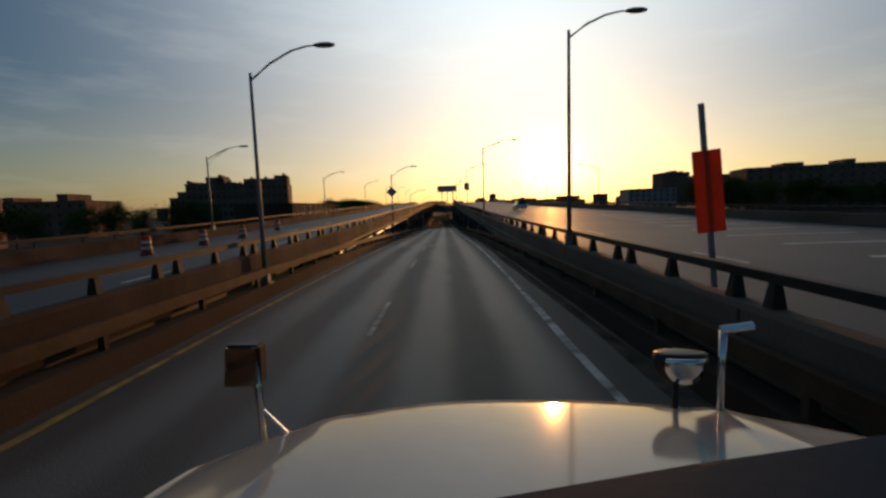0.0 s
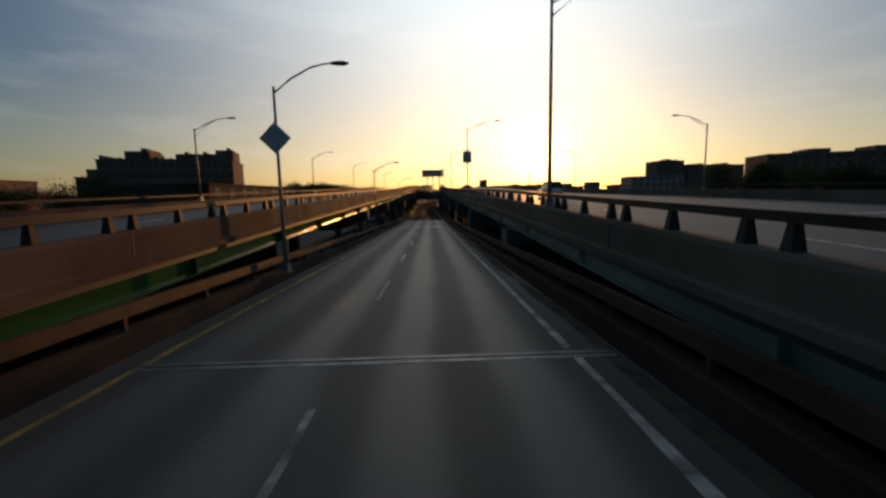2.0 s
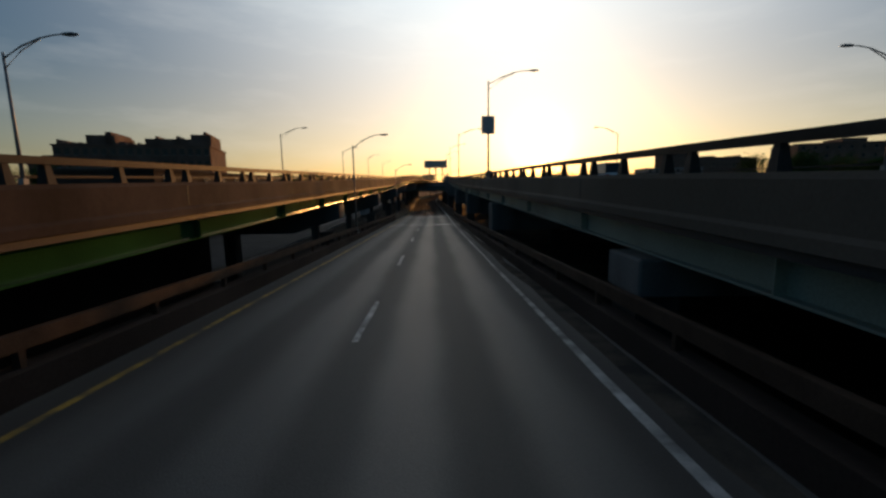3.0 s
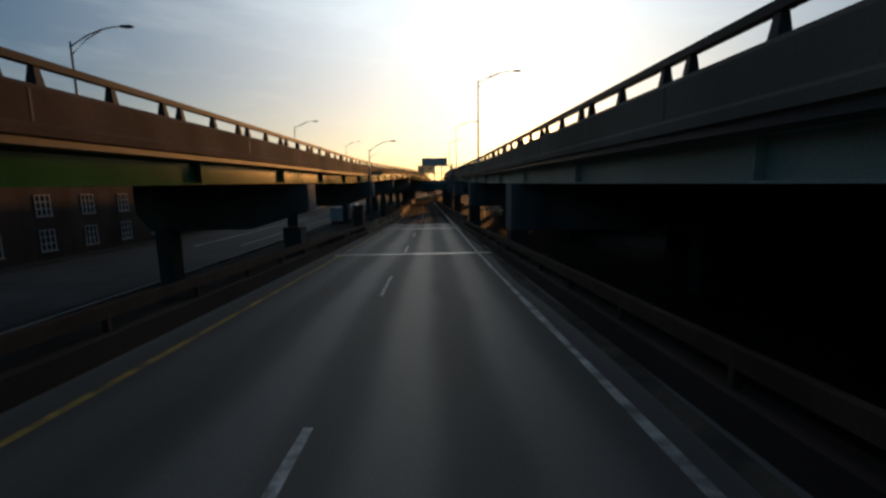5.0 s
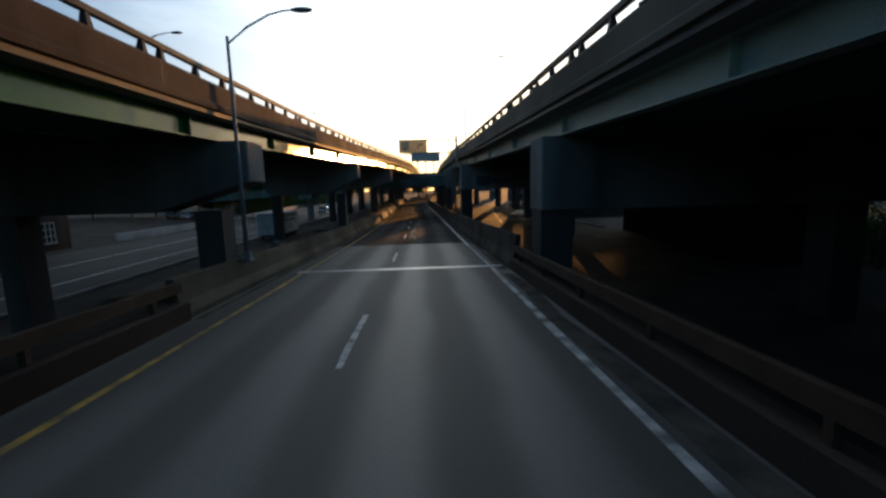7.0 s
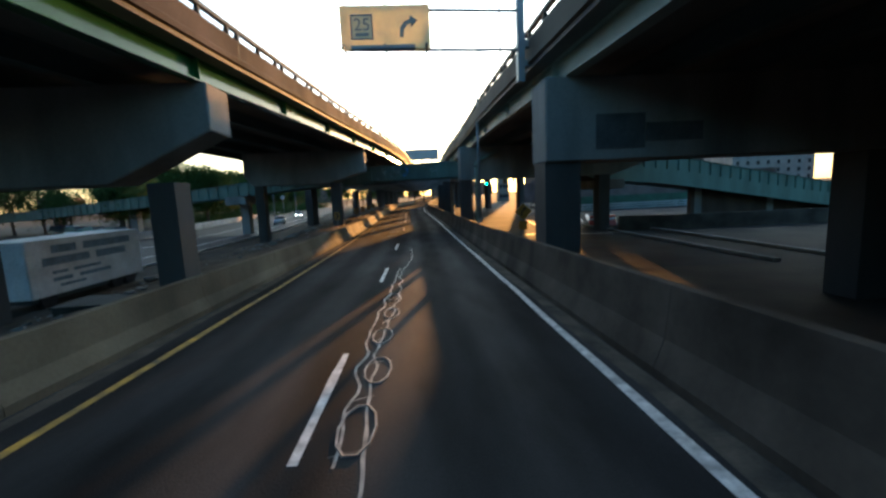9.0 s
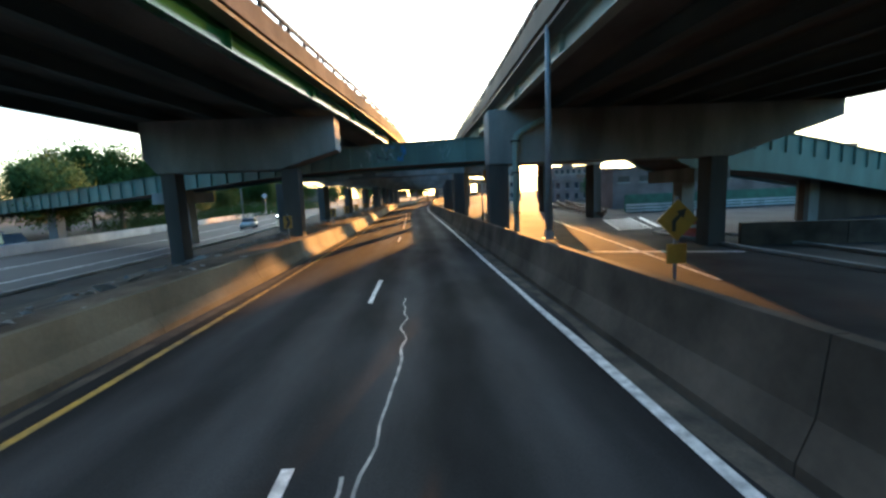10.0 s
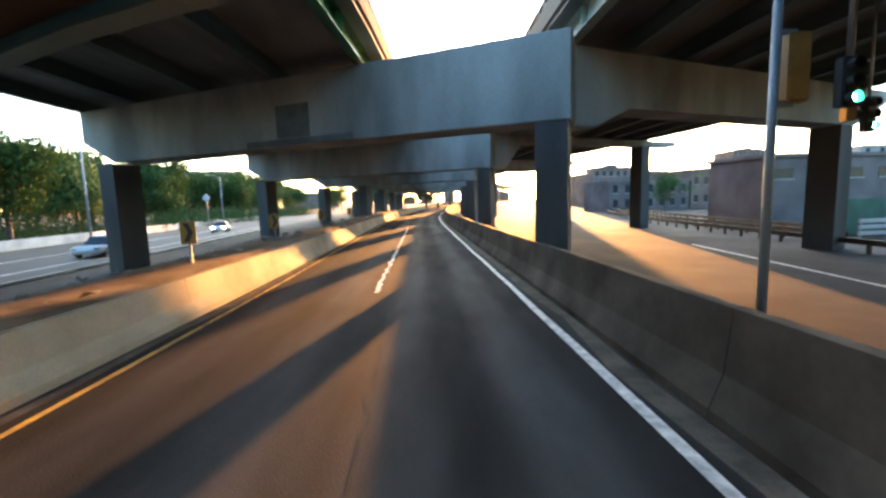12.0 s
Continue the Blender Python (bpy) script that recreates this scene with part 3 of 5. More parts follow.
def viaduct(name, edge, outer, side, label, fascia, parapet_mat):
    """side: +1 where the lower road lies to the right of the deck. Deck, two parapets with steel rail, girders."""
    e = thing(name, label, "viaduct", kind="structure")
    ys = between(-80, 425, 5)
    s = side
    rise = left_rail_z if s > 0 else right_rail_z
    # deck slab from edge to edge
    bm = bmesh.new()
    prev = None
    for y in ys:
        a, b, z = edge(y) - s * 0.05, outer(y) + s * 0.05, rise(y)
        lo, hi = min(a, b), max(a, b)
        ring = [bm.verts.new(c) for c in ((lo, y, z - 1.45), (hi, y, z - 1.45), (hi, y, z - 1.16), (lo, y, z - 1.16))]
        if prev:
            for k in range(4):
                j = (k + 1) % 4
                bm.faces.new((prev[j], prev[k], ring[k], ring[j])).material_index = 1 if k == 0 else 0
        prev = ring
    part("deck_slab", bm, [DECKTOP, SOFFIT], e)
    for at, q in ((edge, s), (outer, -s)):
        a, b = 0.0, -q * 0.36
        prof = [(b, -1.18), (b + q * 0.06, -0.46), (a - q * 0.04, -0.46), (a, -0.54), (a, -1.08), (a + q * 0.06, -1.14), (a + q * 0.06, -1.3), (a - q * 0.1, -1.34), (b - q * 0.5, -1.44)]
        if q > 0:
            prof = prof[::-1]
        part("parapet", sweep(prof, ys, at, rise), parapet_mat, e)
        c = -q * 0.2
        part("rail", sweep([(c - 0.08, -0.13), (c + 0.08, -0.13), (c + 0.08, 0.0), (c - 0.08, 0.0)], ys, at, rise), RAILSTEEL, e)
    count = 5 if side > 0 else 8
    prof = [(-0.18, -2.12), (0.18, -2.12), (0.18, -2.08), (0.012, -2.08), (0.012, -1.47), (0.18, -1.47), (0.18, -1.43), (-0.18, -1.43), (-0.18, -1.47), (-0.012, -1.47), (-0.012, -2.08), (-0.18, -2.08)]
    for k in range(count):
        at = lambda y, k=k: edge(y) - s * 0.75 + (outer(y) + s * 0.75 - edge(y) + s * 0.75) * k / (count - 1)
        part("girder", sweep(prof, ys, at, rise), fascia if k == 0 else UNDERSTEEL, e)
    # web stiffeners on the girder that faces the lower road
    rib = mesh_from("stiffener", boxes((-0.09, 0.09, -0.012, 0.012, -2.08, -1.47)), fascia)
    yy = 20.0
    while yy < 215:
        ob = new("stiffener", rib)
        ob.parent = e
        ob.location = (edge(yy) - s * 0.75 + s * 0.1, yy, rise(yy))
        yy += 7.3
    return e


def shade_wall(name, x, y0, y1, label):
    """Added solid wall closing the space under a deck, to keep it dark."""
    bm = bmesh.new()
    prev = None
    for y in between(y0, y1, 8):
        ring = [bm.verts.new(c) for c in ((x - 0.2, y, GROUND - 0.1), (x + 0.2, y, GROUND - 0.1), (x + 0.2, y, rail_z(y) - 1.44), (x - 0.2, y, rail_z(y) - 1.44))]
        if prev:
            for k in range(4):
                bm.faces.new((prev[(k + 1) % 4], prev[k], ring[k], ring[(k + 1) % 4]))
        else:
            bm.faces.new(ring)
        prev = ring
    bm.faces.new(prev[::-1])
    bmesh.ops.recalc_face_normals(bm, faces=bm.faces)
    tagged(part(name, bm, STAINED), label, "wall", kind="structure")


# added walls: they block low sun and sky light below the decks
shade_wall("wall_east", 22.6, -78, 111.5, "added dark concrete wall keeping light out under the viaduct")
shade_wall("wall_east_far", 22.6, 124.5, 147, "added dark concrete wall keeping light out under the viaduct")
shade_wall("wall_west", -17.2, -78, 76, "added dark concrete wall keeping light out under the viaduct")
viaduct_left = viaduct("viaduct_left", left_edge, left_outer, 1, "elevated motorway deck on green steel girders with brown concrete parapet", GREEN, PARAPET)
viaduct_right = viaduct("viaduct_right", right_edge, right_outer, -1, "elevated motorway deck on grey-green steel girders with grey concrete parapet", GREENGREY, PARAPET_GREY)


def rail_posts(parent, xf, zf, y0, y1):
    """Wedge-shaped posts that carry the parapet rail, in pairs at each panel joint and one between."""
    bm = bmesh.new()
    prism([(-0.1, -0.47), (0.1, -0.47), (0.05, -0.12), (-0.05, -0.12)], -0.085, 0.085, bm)
    for v in bm.verts:
        v.co.y *= 1.0 if v.co.z < -0.2 else 0.6
    me = mesh_from("rail_post", bm, RAILSTEEL)
    yy = y0
    while yy < y1:
        for d in (0.0, 0.72, 2.42):
            ob = new("rail_post", me)
            ob.parent = parent
            ob.location = (xf(yy + d), yy + d, zf(yy + d))
        yy += 4.12


def parapet_joints(parent, xf, zf, side, y0, y1):
    """Open joints between parapet panels, capped by thin dark cover strips."""
    me = mesh_from("joint_strip", boxes((-0.003, 0.003, -0.025, 0.025, -1.07, -0.55)), DARKSTEEL)
    yy = y0
    while yy < y1:
        ob = new("joint_strip", me)
        ob.parent = parent
        ob.location = (xf(yy) + side * 0.003, yy, zf(yy))
        yy += 8.24


parapet_joints(viaduct_left, left_edge, left_rail_z, 1, -2.64, 200)
parapet_joints(viaduct_right, right_edge, right_rail_z, -1, -2.64, 200)
rail_posts(viaduct_left, lambda y: left_edge(y) - 0.2, left_rail_z, -3, 205)
rail_posts(viaduct_right, lambda y: right_edge(y) + 0.2, right_rail_z, -3, 205)


# ---------------------------------------------------------------- bents
def bent(y, x0, x1, columns, inner, skew=0.0, label="", width=1.5):
    """A concrete frame: columns and one cap beam whose ends rise where they stand free."""
    top = (left_rail_z if inner == "left" else right_rail_z if inner == "right" else rail_z)(y) - 2.15
    g = road_z(y) - 0.4 if y < 100 else GROUND
    g = min(g, GROUND + 0.02)
    low = max(top - float(np.interp(y, [120, 145, 170], [2.4, 2.45, 2.95])), road_z(y) + 0.8)
    dip = float(np.interp(y, [122, 140, 150, 168], [0.0, 0.55, 0.55, 0.0])) if inner == "left" else 0.0
    low -= dip
    e = thing("bridge_bent", label or "grey concrete bridge bent with square columns and deep cap beam", "bridge pier", (0, y, 0), math.degrees(math.atan(-skew)), "bridge bents", "structure")
    if inner == "left":
        poly = [(x1 - 3.3, low), (x1, min(top - 0.3, low + 1.0 + dip)), (x1, top), (x0, top), (x0, low + 0.9), (x0 + 0.7, low)]
    elif inner == "straddle":
        top = rail_z(y) - 2.2
        low = top - 2.75
        poly = [(x0 + 2.4, low), (x1, low), (x1, top), (x0, top), (x0, low + 1.2)]
    elif inner == "wing":
        top = rail_z(y) - 2.2
        low = top - 2.75
        lift = 0.8 if y < 195 else 1.2 if 220 < y < 240 else 2.2
        poly = [(x0, low), (x0 + 0.9, low), (x0 + 2.6, low + lift), (columns[0][1], low + lift), (x1, top - 0.5), (x1, top), (x0, top)]
        low += lift
    else:
        poly = [(x0, low), (x1 - 6.5, low), (x1, top - 0.9), (x1, top), (x0, top)]
    cap = prism(poly, -width / 2, width / 2)
    bmesh.ops.bevel(cap, geom=cap.edges[:], offset=0.04, segments=1, affect="EDGES")
    part("cap_beam", cap, CAP_SHADED if inner in ("left", "right") and y < 130 else CONCRETE, e)
    for c0, c1 in columns:
        half = 0.48 if inner == "left" else 0.58 if inner == "right" else width / 2 - 0.06
        col = boxes((c0, c1, -half, half, g, low + 0.02))
        part("column", col, COLUMN, e)
    for gx in np.linspace(x0 + 0.9, x1 - 0.9, 6):
        part("bearing", boxes((gx - 0.25, gx + 0.25, -0.25, 0.25, top, top + 0.06)), DARKSTEEL, e)
    return e


for by in (74.5, 96.2, 117.3, 144.9, 171.0):
    bent(by, -15.7, {117.3: -5.9, 144.9: -6.2, 171.0: -4.7}.get(by, -6.5), [(-8.5, -7.65) if by == 144.9 else (-8.05, -7.1), (-14.95, -14.15)], "left")
for by in (52.7, 73.6, 94.7, 115.8, 143.7, 169.3):
    bent(by, 3.98 if by > 110 else 4.15, 24.6, [(4.0 if by > 110 else 4.2, 5.1), (16.9, 17.9) if by > 160 else (14.4, 15.5)], "right")
def repair_patch(x0, x1, y, z0, z1, turn=0.0):
    e = thing("repair_patch", "darker mortar repair patch on a concrete cap beam", "concrete patch", ((x0 + x1) / 2, y, z0), turn, "repair patches", "structure")
    w = (x1 - x0) / 2
    bm = boxes((-w, w, -0.02, 0.03, 0, z1 - z0), bevel=0.01)
    part("patch", bm, PATCH_GREY, e)


PATCH_GREY = node_material("dull_mortar", (0.12, 0.125, 0.125), 0.9, scale=1.5, fine=14, amount=0.3, bump=0.1, spec=0.12)
repair_patch(5.5, 7.0, 142.93, -0.05, 0.97)
repair_patch(7.05, 8.8, 142.93, 0.14, 0.68)
repair_patch(-6.3, -4.6, 191.94, 0.75, 2.1, -23.27)
repair_patch(-8.0, -2.6, 191.86, 0.48, 0.74, -23.27)
for by, shift in ((190.4, 0.0), (210.0, 0.3), (230.0, 1.2), (251.0, 2.2), (274.0, 3.6), (298.0, 7.0)):
    bent(by, -19.5 + shift, 5.3 + shift, [(-18.6 + shift, -17.4 + shift), (4.15 + shift, 5.2 + shift)] + ([(-10.5, -9.2)] if by > 220 else []), "straddle", 0.43, "grey concrete straddle bent spanning the lower carriageway", 1.5)
    out = right_outer(by)
    cols = [(22.5, 23.7)] if by < 200 else [(22.0, 23.1)] if by < 215 else [(18.2, 19.3)] if by < 240 else [(11.0 + shift * 0.5, 12.1 + shift * 0.5)]
    bent(by - 2.6, 5.31 + shift, max(out + 0.6, cols[0][1] + 3.5 if by < 240 else 14.5), cols, "wing", -0.4, "grey concrete bent under the viaduct beside the street", 1.5)


# ---------------------------------------------------------------- green crossing bridge
def crossing_bridge():
    e = thing("crossing_bridge", "green steel plate-girder bridge with graffiti crossing over the carriageway", "bridge", kind="structure")
    kx = [-90, -60, -27, -7, 5, 12, 19, 26, 40, 56, 70, 90]
    kz = [-2.0, -0.9, 0.75, 1.95, 1.85, 2.2, 2.7, 2.3, 0.2, -2.0, -3.4, -3.6]
    zt = lambda x: smooth_interp(x, kx, kz)
    yc = lambda x: smooth_interp(x, [-90, 2, 12, 25, 40, 90], [215.8, 171.6, 171.9, 175.2, 179.2, 192.5])
    depth = lambda x: 1.5 if x < 16 else 3.1 if x > 19 else 1.5 + (x - 16) * 1.6 / 3
    xs = between(-90, 90, 1.5)
    for off, nm in ((0.0, "front_girder"), (5.5, "rear_girder")):
        bm = bmesh.new()
        prev = None
        for x in xs:
            d = depth(x)
            prof = [(-0.2, -d), (0.2, -d), (0.2, 0.05 - d), (0.02, 0.05 - d), (0.02, -0.05), (0.2, -0.05), (0.2, 0.0), (-0.2, 0.0), (-0.2, -0.05), (-0.02, -0.05), (-0.02, 0.05 - d), (-0.2, 0.05 - d)]
            ring = [bm.verts.new((x, yc(x) + off + py, zt(x) + pz)) for py, pz in prof]
            if prev:
                for k in range(len(prof)):
                    j = (k + 1) % len(prof)
                    bm.faces.new((prev[k], prev[j], ring[j], ring[k]))
            prev = ring
        part(nm, bm, TEAL, e)
    rib = mesh_from("stiffener", boxes((-0.02, 0.02, -0.19, -0.01, -1.46, -0.05)), TEAL)
    for x in between(-60, 60, 1.55):
        ob = new("stiffener", rib)
        ob.parent = e
        ob.location = (x, yc(x), zt(x))
    bm = bmesh.new()
    prev = None
    for x in xs:
        ring = [bm.verts.new((x, yc(x) + a, zt(x) - b)) for a, b in ((0.2, depth(x) - 0.2), (5.3, depth(x) - 0.2), (5.3, depth(x) - 0.5), (0.2, depth(x) - 0.5))]
        if prev:
            for k in range(4):
                bm.faces.new((prev[k], prev[(k + 1) % 4], ring[(k + 1) % 4], ring[k]))
        prev = ring
    part("deck", bm, RUST, e)
    rg = random.Random(8)
    for k in range(26):
        # loose spray scribbles in three colours
        mat, x0, r = ((GRAFFITI, -4.2, 0.013), (GRAFFITI, -2.9, 0.013), (BLUESPRAY, -2.4, 0.045), (BLACK, -3.1, 0.03), (GRAFFITI, 0.4, 0.012))[k % 5]
        x, z = x0 + rg.uniform(0, 1.5), zt(x0) - rg.uniform(0.3, 1.2)
        pts = []
        for q in range(7):
            pts.append((x, yc(x) - 0.028, z))
            x += rg.uniform(-0.05, 0.16)
            z = min(zt(x0) - 0.2, max(zt(x0) - 1.4, z + rg.choice((-1, 1)) * rg.uniform(0.06, 0.3)))
        part("graffiti_stroke", tube(pts, r, r * 0.7, 4), mat, e)
    for x in (-60, -42, -22, 20.5, 34, 46):
        part("column", boxes((x - 0.5, x + 0.5, yc(x) + 2.2, yc(x) + 3.4, GROUND, zt(x) - depth(x) + 0.25)), CONCRETE, e)
    part("pier_cap", boxes((-23.2, -20.8, yc(-22) - 0.3, yc(-22) + 5.8, zt(-22) - depth(-22) - 1.0, zt(-22) - depth(-22) - 0.02), bevel=0.04), CONCRETE, e)
    part("pier_cap", boxes((19.2, 21.8, yc(20) - 0.3, yc(20) + 5.8, zt(20) - 3.9, zt(20) - 2.9), bevel=0.04), CONCRETE, e)
    return e


crossing_bridge()


def ramp_wall():
    """Added wall under the bridge's falling end; it keeps low sun off the ground."""
    bm = bmesh.new()
    prev = None
    for x in between(33, 59, 2):
        y = smooth_interp(x, [-90, 2, 12, 25, 40, 90], [215.8, 171.6, 171.9, 175.2, 179.2, 192.5]) + 2.6
        top = max(GROUND + 0.3, smooth_interp(x, [19, 26, 40, 56, 70], [2.7, 2.3, 0.2, -2.0, -3.4]) - 2.9)
        ring = [bm.verts.new(c) for c in ((x, y - 0.3, GROUND - 0.1), (x, y + 0.3, GROUND - 0.1), (x, y + 0.3, top), (x, y - 0.3, top))]
        if prev:
            for k in range(4):
                bm.faces.new((prev[k], prev[(k + 1) % 4], ring[(k + 1) % 4], ring[k]))
        else:
            bm.faces.new(ring[::-1])
        prev = ring
    bm.faces.new(prev)
    bmesh.ops.recalc_face_normals(bm, faces=bm.faces)
    tagged(part("ramp_wall", bm, STAINED), "added stained concrete wall shading the ground under the falling bridge ramp", "wall", kind="structure")


ramp_wall()


# ---------------------------------------------------------------- street lamps
def street_lamp(base, top, reach, rise, double, label, r=0.085):
    """Tapered steel pole with a curved arm; base at the origin, arm towards +x."""
    e = thing("street_lamp", label, "street lamp", group="street lamps")
    h = top
    part("base_plate", boxes((-0.2, 0.2, -0.2, 0.2, 0.0, 0.05), (-0.13, 0.13, -0.13, 0.13, 0.05, 0.3), bevel=0.01), GALV, e)
    part("pole", tube([(0, 0, 0.05), (0, 0, h * 0.5), (0, 0, h + 0.08)], r, r * 0.55, 10), GALV, e, smooth=True)
    arm = [(0, 0, h - 0.15), (reach * 0.3, 0, h + rise * 0.42), (reach * 0.62, 0, h + rise * 0.85), (reach * 0.85, 0, h + rise), (reach, 0, h + rise * 1.02)]
    part("arm", tube(arm, 0.04, 0.026, 8), GALV, e, smooth=True)
    if double:
        part("lower_arm", tube([(0, 0, h - 0.55), (reach * 0.3, 0, h + rise * 0.2), (reach * 0.62, 0, h + rise * 0.8)], 0.03, 0.022, 8), GALV, e, smooth=True)
    bm = lathe([(0.02, -0.36), (0.09, -0.32), (0.15, -0.1), (0.15, 0.12), (0.09, 0.3), (0.03, 0.34)], 12)
    bmesh.ops.rotate(bm, matrix=Matrix.Rotation(math.pi / 2, 3, "Y"), verts=bm.verts)
    for v in bm.verts:
        v.co.z *= 0.5
    bmesh.ops.translate(bm, vec=(reach + 0.25, 0, h + rise * 1.02), verts=bm.verts)
    head = part("lamp_head", bm, GALV, e, smooth=True)
    e.matrix_basis = base
    return e


lamp_road = "galvanised street lamp with curved single arm on the barrier"
lamp_deck = "galvanised street lamp with double arm on the viaduct parapet"
for ly, top in ((14.0, 6.0), (45.6, 5.8), (77.6, 6.2), (116.2, 7.0)):
    z = road_z(ly) + (0.95 if ly > 112 else 0.45)
    street_lamp(pose(-5.55 if ly == 45.6 else -6.08, ly, z), (7.3 if ly > 112 else 6.8), 2.2, 0.85, False, lamp_road)
for ly in (14.0, 43.9, 74.9, 109.0, 140.0, 172.0, 205.0):
    street_lamp(pose(right_edge(ly) + 0.19, ly, right_rail_z(ly) - 0.47), 6.75, 1.9 if ly < 20 else 3.0, 0.6 if ly < 20 else 0.75, ly > 20, lamp_deck)
for ly in (-4.5, 32.0, 62.8, 95.2, 130.0, 164.0, 198.0):
    street_lamp(pose(-17.7, ly, left_rail_z(ly) - 0.47), 5.4, 2.6, 0.75, True, lamp_deck)
for ly in (66.0, 99.0, 132.0):
    street_lamp(pose(24.2, ly, right_rail_z(ly) - 0.47, 0, 0, 180), 5.6, 2.6, 0.75, True, lamp_deck)


# ---------------------------------------------------------------- signs on the lamp posts and gantry
def diamond_sign(x, y, z, side, turn, label, name="warning_sign", mat=SIGN_YELLOW):
    e = thing(name, label, "road sign", (x, y, z), turn)
    h = side / math.sqrt(2)
    bm = prism([(0, -h), (h, 0), (0, h), (-h, 0)], -0.015, 0.015)
    part("plate", bm, mat, e)
    part("bracket", boxes((-0.05, 0.05, 0.015, 0.1, -0.3, 0.3)), GALV, e)
    return e


diamond_sign(-5.55, 45.42, 4.5, 0.82, 0, "grey-backed diamond warning sign clamped to a lamp post", mat=ALU)
sq = thing("road_sign", "square aluminium road sign clamped to a lamp post", "road sign", (4.15, 74.75, 6.15))
part("plate", boxes((-0.47, 0.47, -0.02, 0.02, -0.62, 0.62)), ALU, sq)
part("bracket", boxes((-0.04, 0.04, 0.02, 0.14, -0.4, 0.4)), GALV, sq)


def text_part(words, size, loc, mat, parent):
    cu = bpy.data.curves.new("digits", "FONT")
    cu.body, cu.size, cu.align_x, cu.align_y, cu.extrude = words, size, "CENTER", "CENTER", 0.003
    cu.materials.append(mat)
    ob = new("digits", cu)
    ob.parent = parent
    ob.matrix_basis = pose(*loc, 90, 0, 0)
    return ob


def gantry():
    e = thing("sign_gantry", "cantilever gantry with a faded yellow curve advisory sign above the carriageway", "sign gantry", (0.45, 144.4, 0))
    part("post", boxes((3.17, 3.41, 0.3, 0.6, 2.4, 5.1), bevel=0.02), GALV, e)
    for z in (2.9, 3.5):
        part("wall_bracket", boxes((3.41, 3.7, 0.34, 0.56, z, z + 0.2)), GALV, e)
    for z in (4.66, 3.45):
        part("chord", tube([(3.3, 0.45, z), (-2.3, 0.1, z)], 0.055, 0.055, 8), GALV, e)
    part("stay", tube([(2.6, 0.4, 3.3), (2.6, 0.4, 4.85)], 0.03, 0.03, 8), GALV, e)
    sign = part("sign_panel", boxes((-2.5, 0.3, -0.04, 0.04, 3.42, 4.72), bevel=0.01), SIGN_FADED_LIT, e, "weathered yellow sign panel")
    part("speed_plate", boxes((-2.15, -1.5, -0.05, -0.041, 3.72, 4.42)), SIGN_FADED_LIT, sign)
    for a in ((-2.17, -2.13, 3.7, 4.44), (-1.52, -1.48, 3.7, 4.44), (-2.13, -1.52, 4.4, 4.44), (-2.13, -1.52, 3.7, 3.74)):
        part("border", boxes((a[0], a[1], -0.056, -0.05, a[2], a[3])), GREYBLUE, sign)
    text_part("25", 0.52, (-1.82, -0.054, 4.13), FADED_INK, sign)
    part("lettering_bar", boxes((-2.03, -1.62, -0.054, -0.05, 3.8, 3.9)), FADED_INK, sign)
    part("arrow", prism([(-0.66, 3.75), (-0.54, 3.75), (-0.52, 3.98), (-0.42, 4.12), (-0.3, 4.16), (-0.3, 4.04), (-0.08, 4.24), (-0.32, 4.4), (-0.32, 4.29), (-0.5, 4.22), (-0.63, 4.04)], -0.05, -0.042), FADED_INK, sign)
    part("light_rail", boxes((-2.1, -0.2, -0.75, -0.55, 3.2, 3.3), bevel=0.01), GALV, e)
    for x in (-2.35, -1.1, 0.15):
        part("bracket", boxes((x - 0.03, x + 0.03, -0.75, 0.0, 3.3, 3.34)), GALV, e)
        part("hanger", boxes((x - 0.025, x + 0.025, 0.041, 0.09, 2.98, 4.78)), GALV, e)
    return e


gantry()


# ---------------------------------------------------------------- beside the lower road
def flat(name, poly, z, mat, label, category):
    bm = bmesh.new()
    bm.faces.new([bm.verts.new((x, y, z)) for x, y in poly])
    bm.normal_update()
    if bm.faces[:][0].normal.z < 0:
        bmesh.ops.reverse_faces(bm, faces=bm.faces[:])
    return tagged(part(name, bm, mat), label, category, kind="structure")


def bank_section(y):
    return -3.72 if y > 140 else float(np.interp(y, [124, 140], [-4.2, -3.72]))


bank_bm = bmesh.new()
prev = None
for y in between(122, 330, 3):
    e0 = bend(y) - 6.42
    row = [bank_bm.verts.new((e0 + dx, y, z + 0.12 * noise.noise((dx, y * 0.35, 0.0)))) for dx, z in ((0.0, -5.3), (0.0, bank_section(y)), (-1.6, bank_section(y) + 0.05), (-3.6, bank_section(y) - 0.35), (-6.2, -4.75), (-9.0, -5.15), (-11.0, -5.6))]
    if prev:
        for k in range(6):
            bank_bm.faces.new((prev[k + 1], prev[k], row[k], row[k + 1]))
    prev = row
tagged(part("dirt_bank", bank_bm, BANK_DIRT, smooth=True), "bare dirt bank with rubble behind the concrete barrier", "ground", kind="structure")

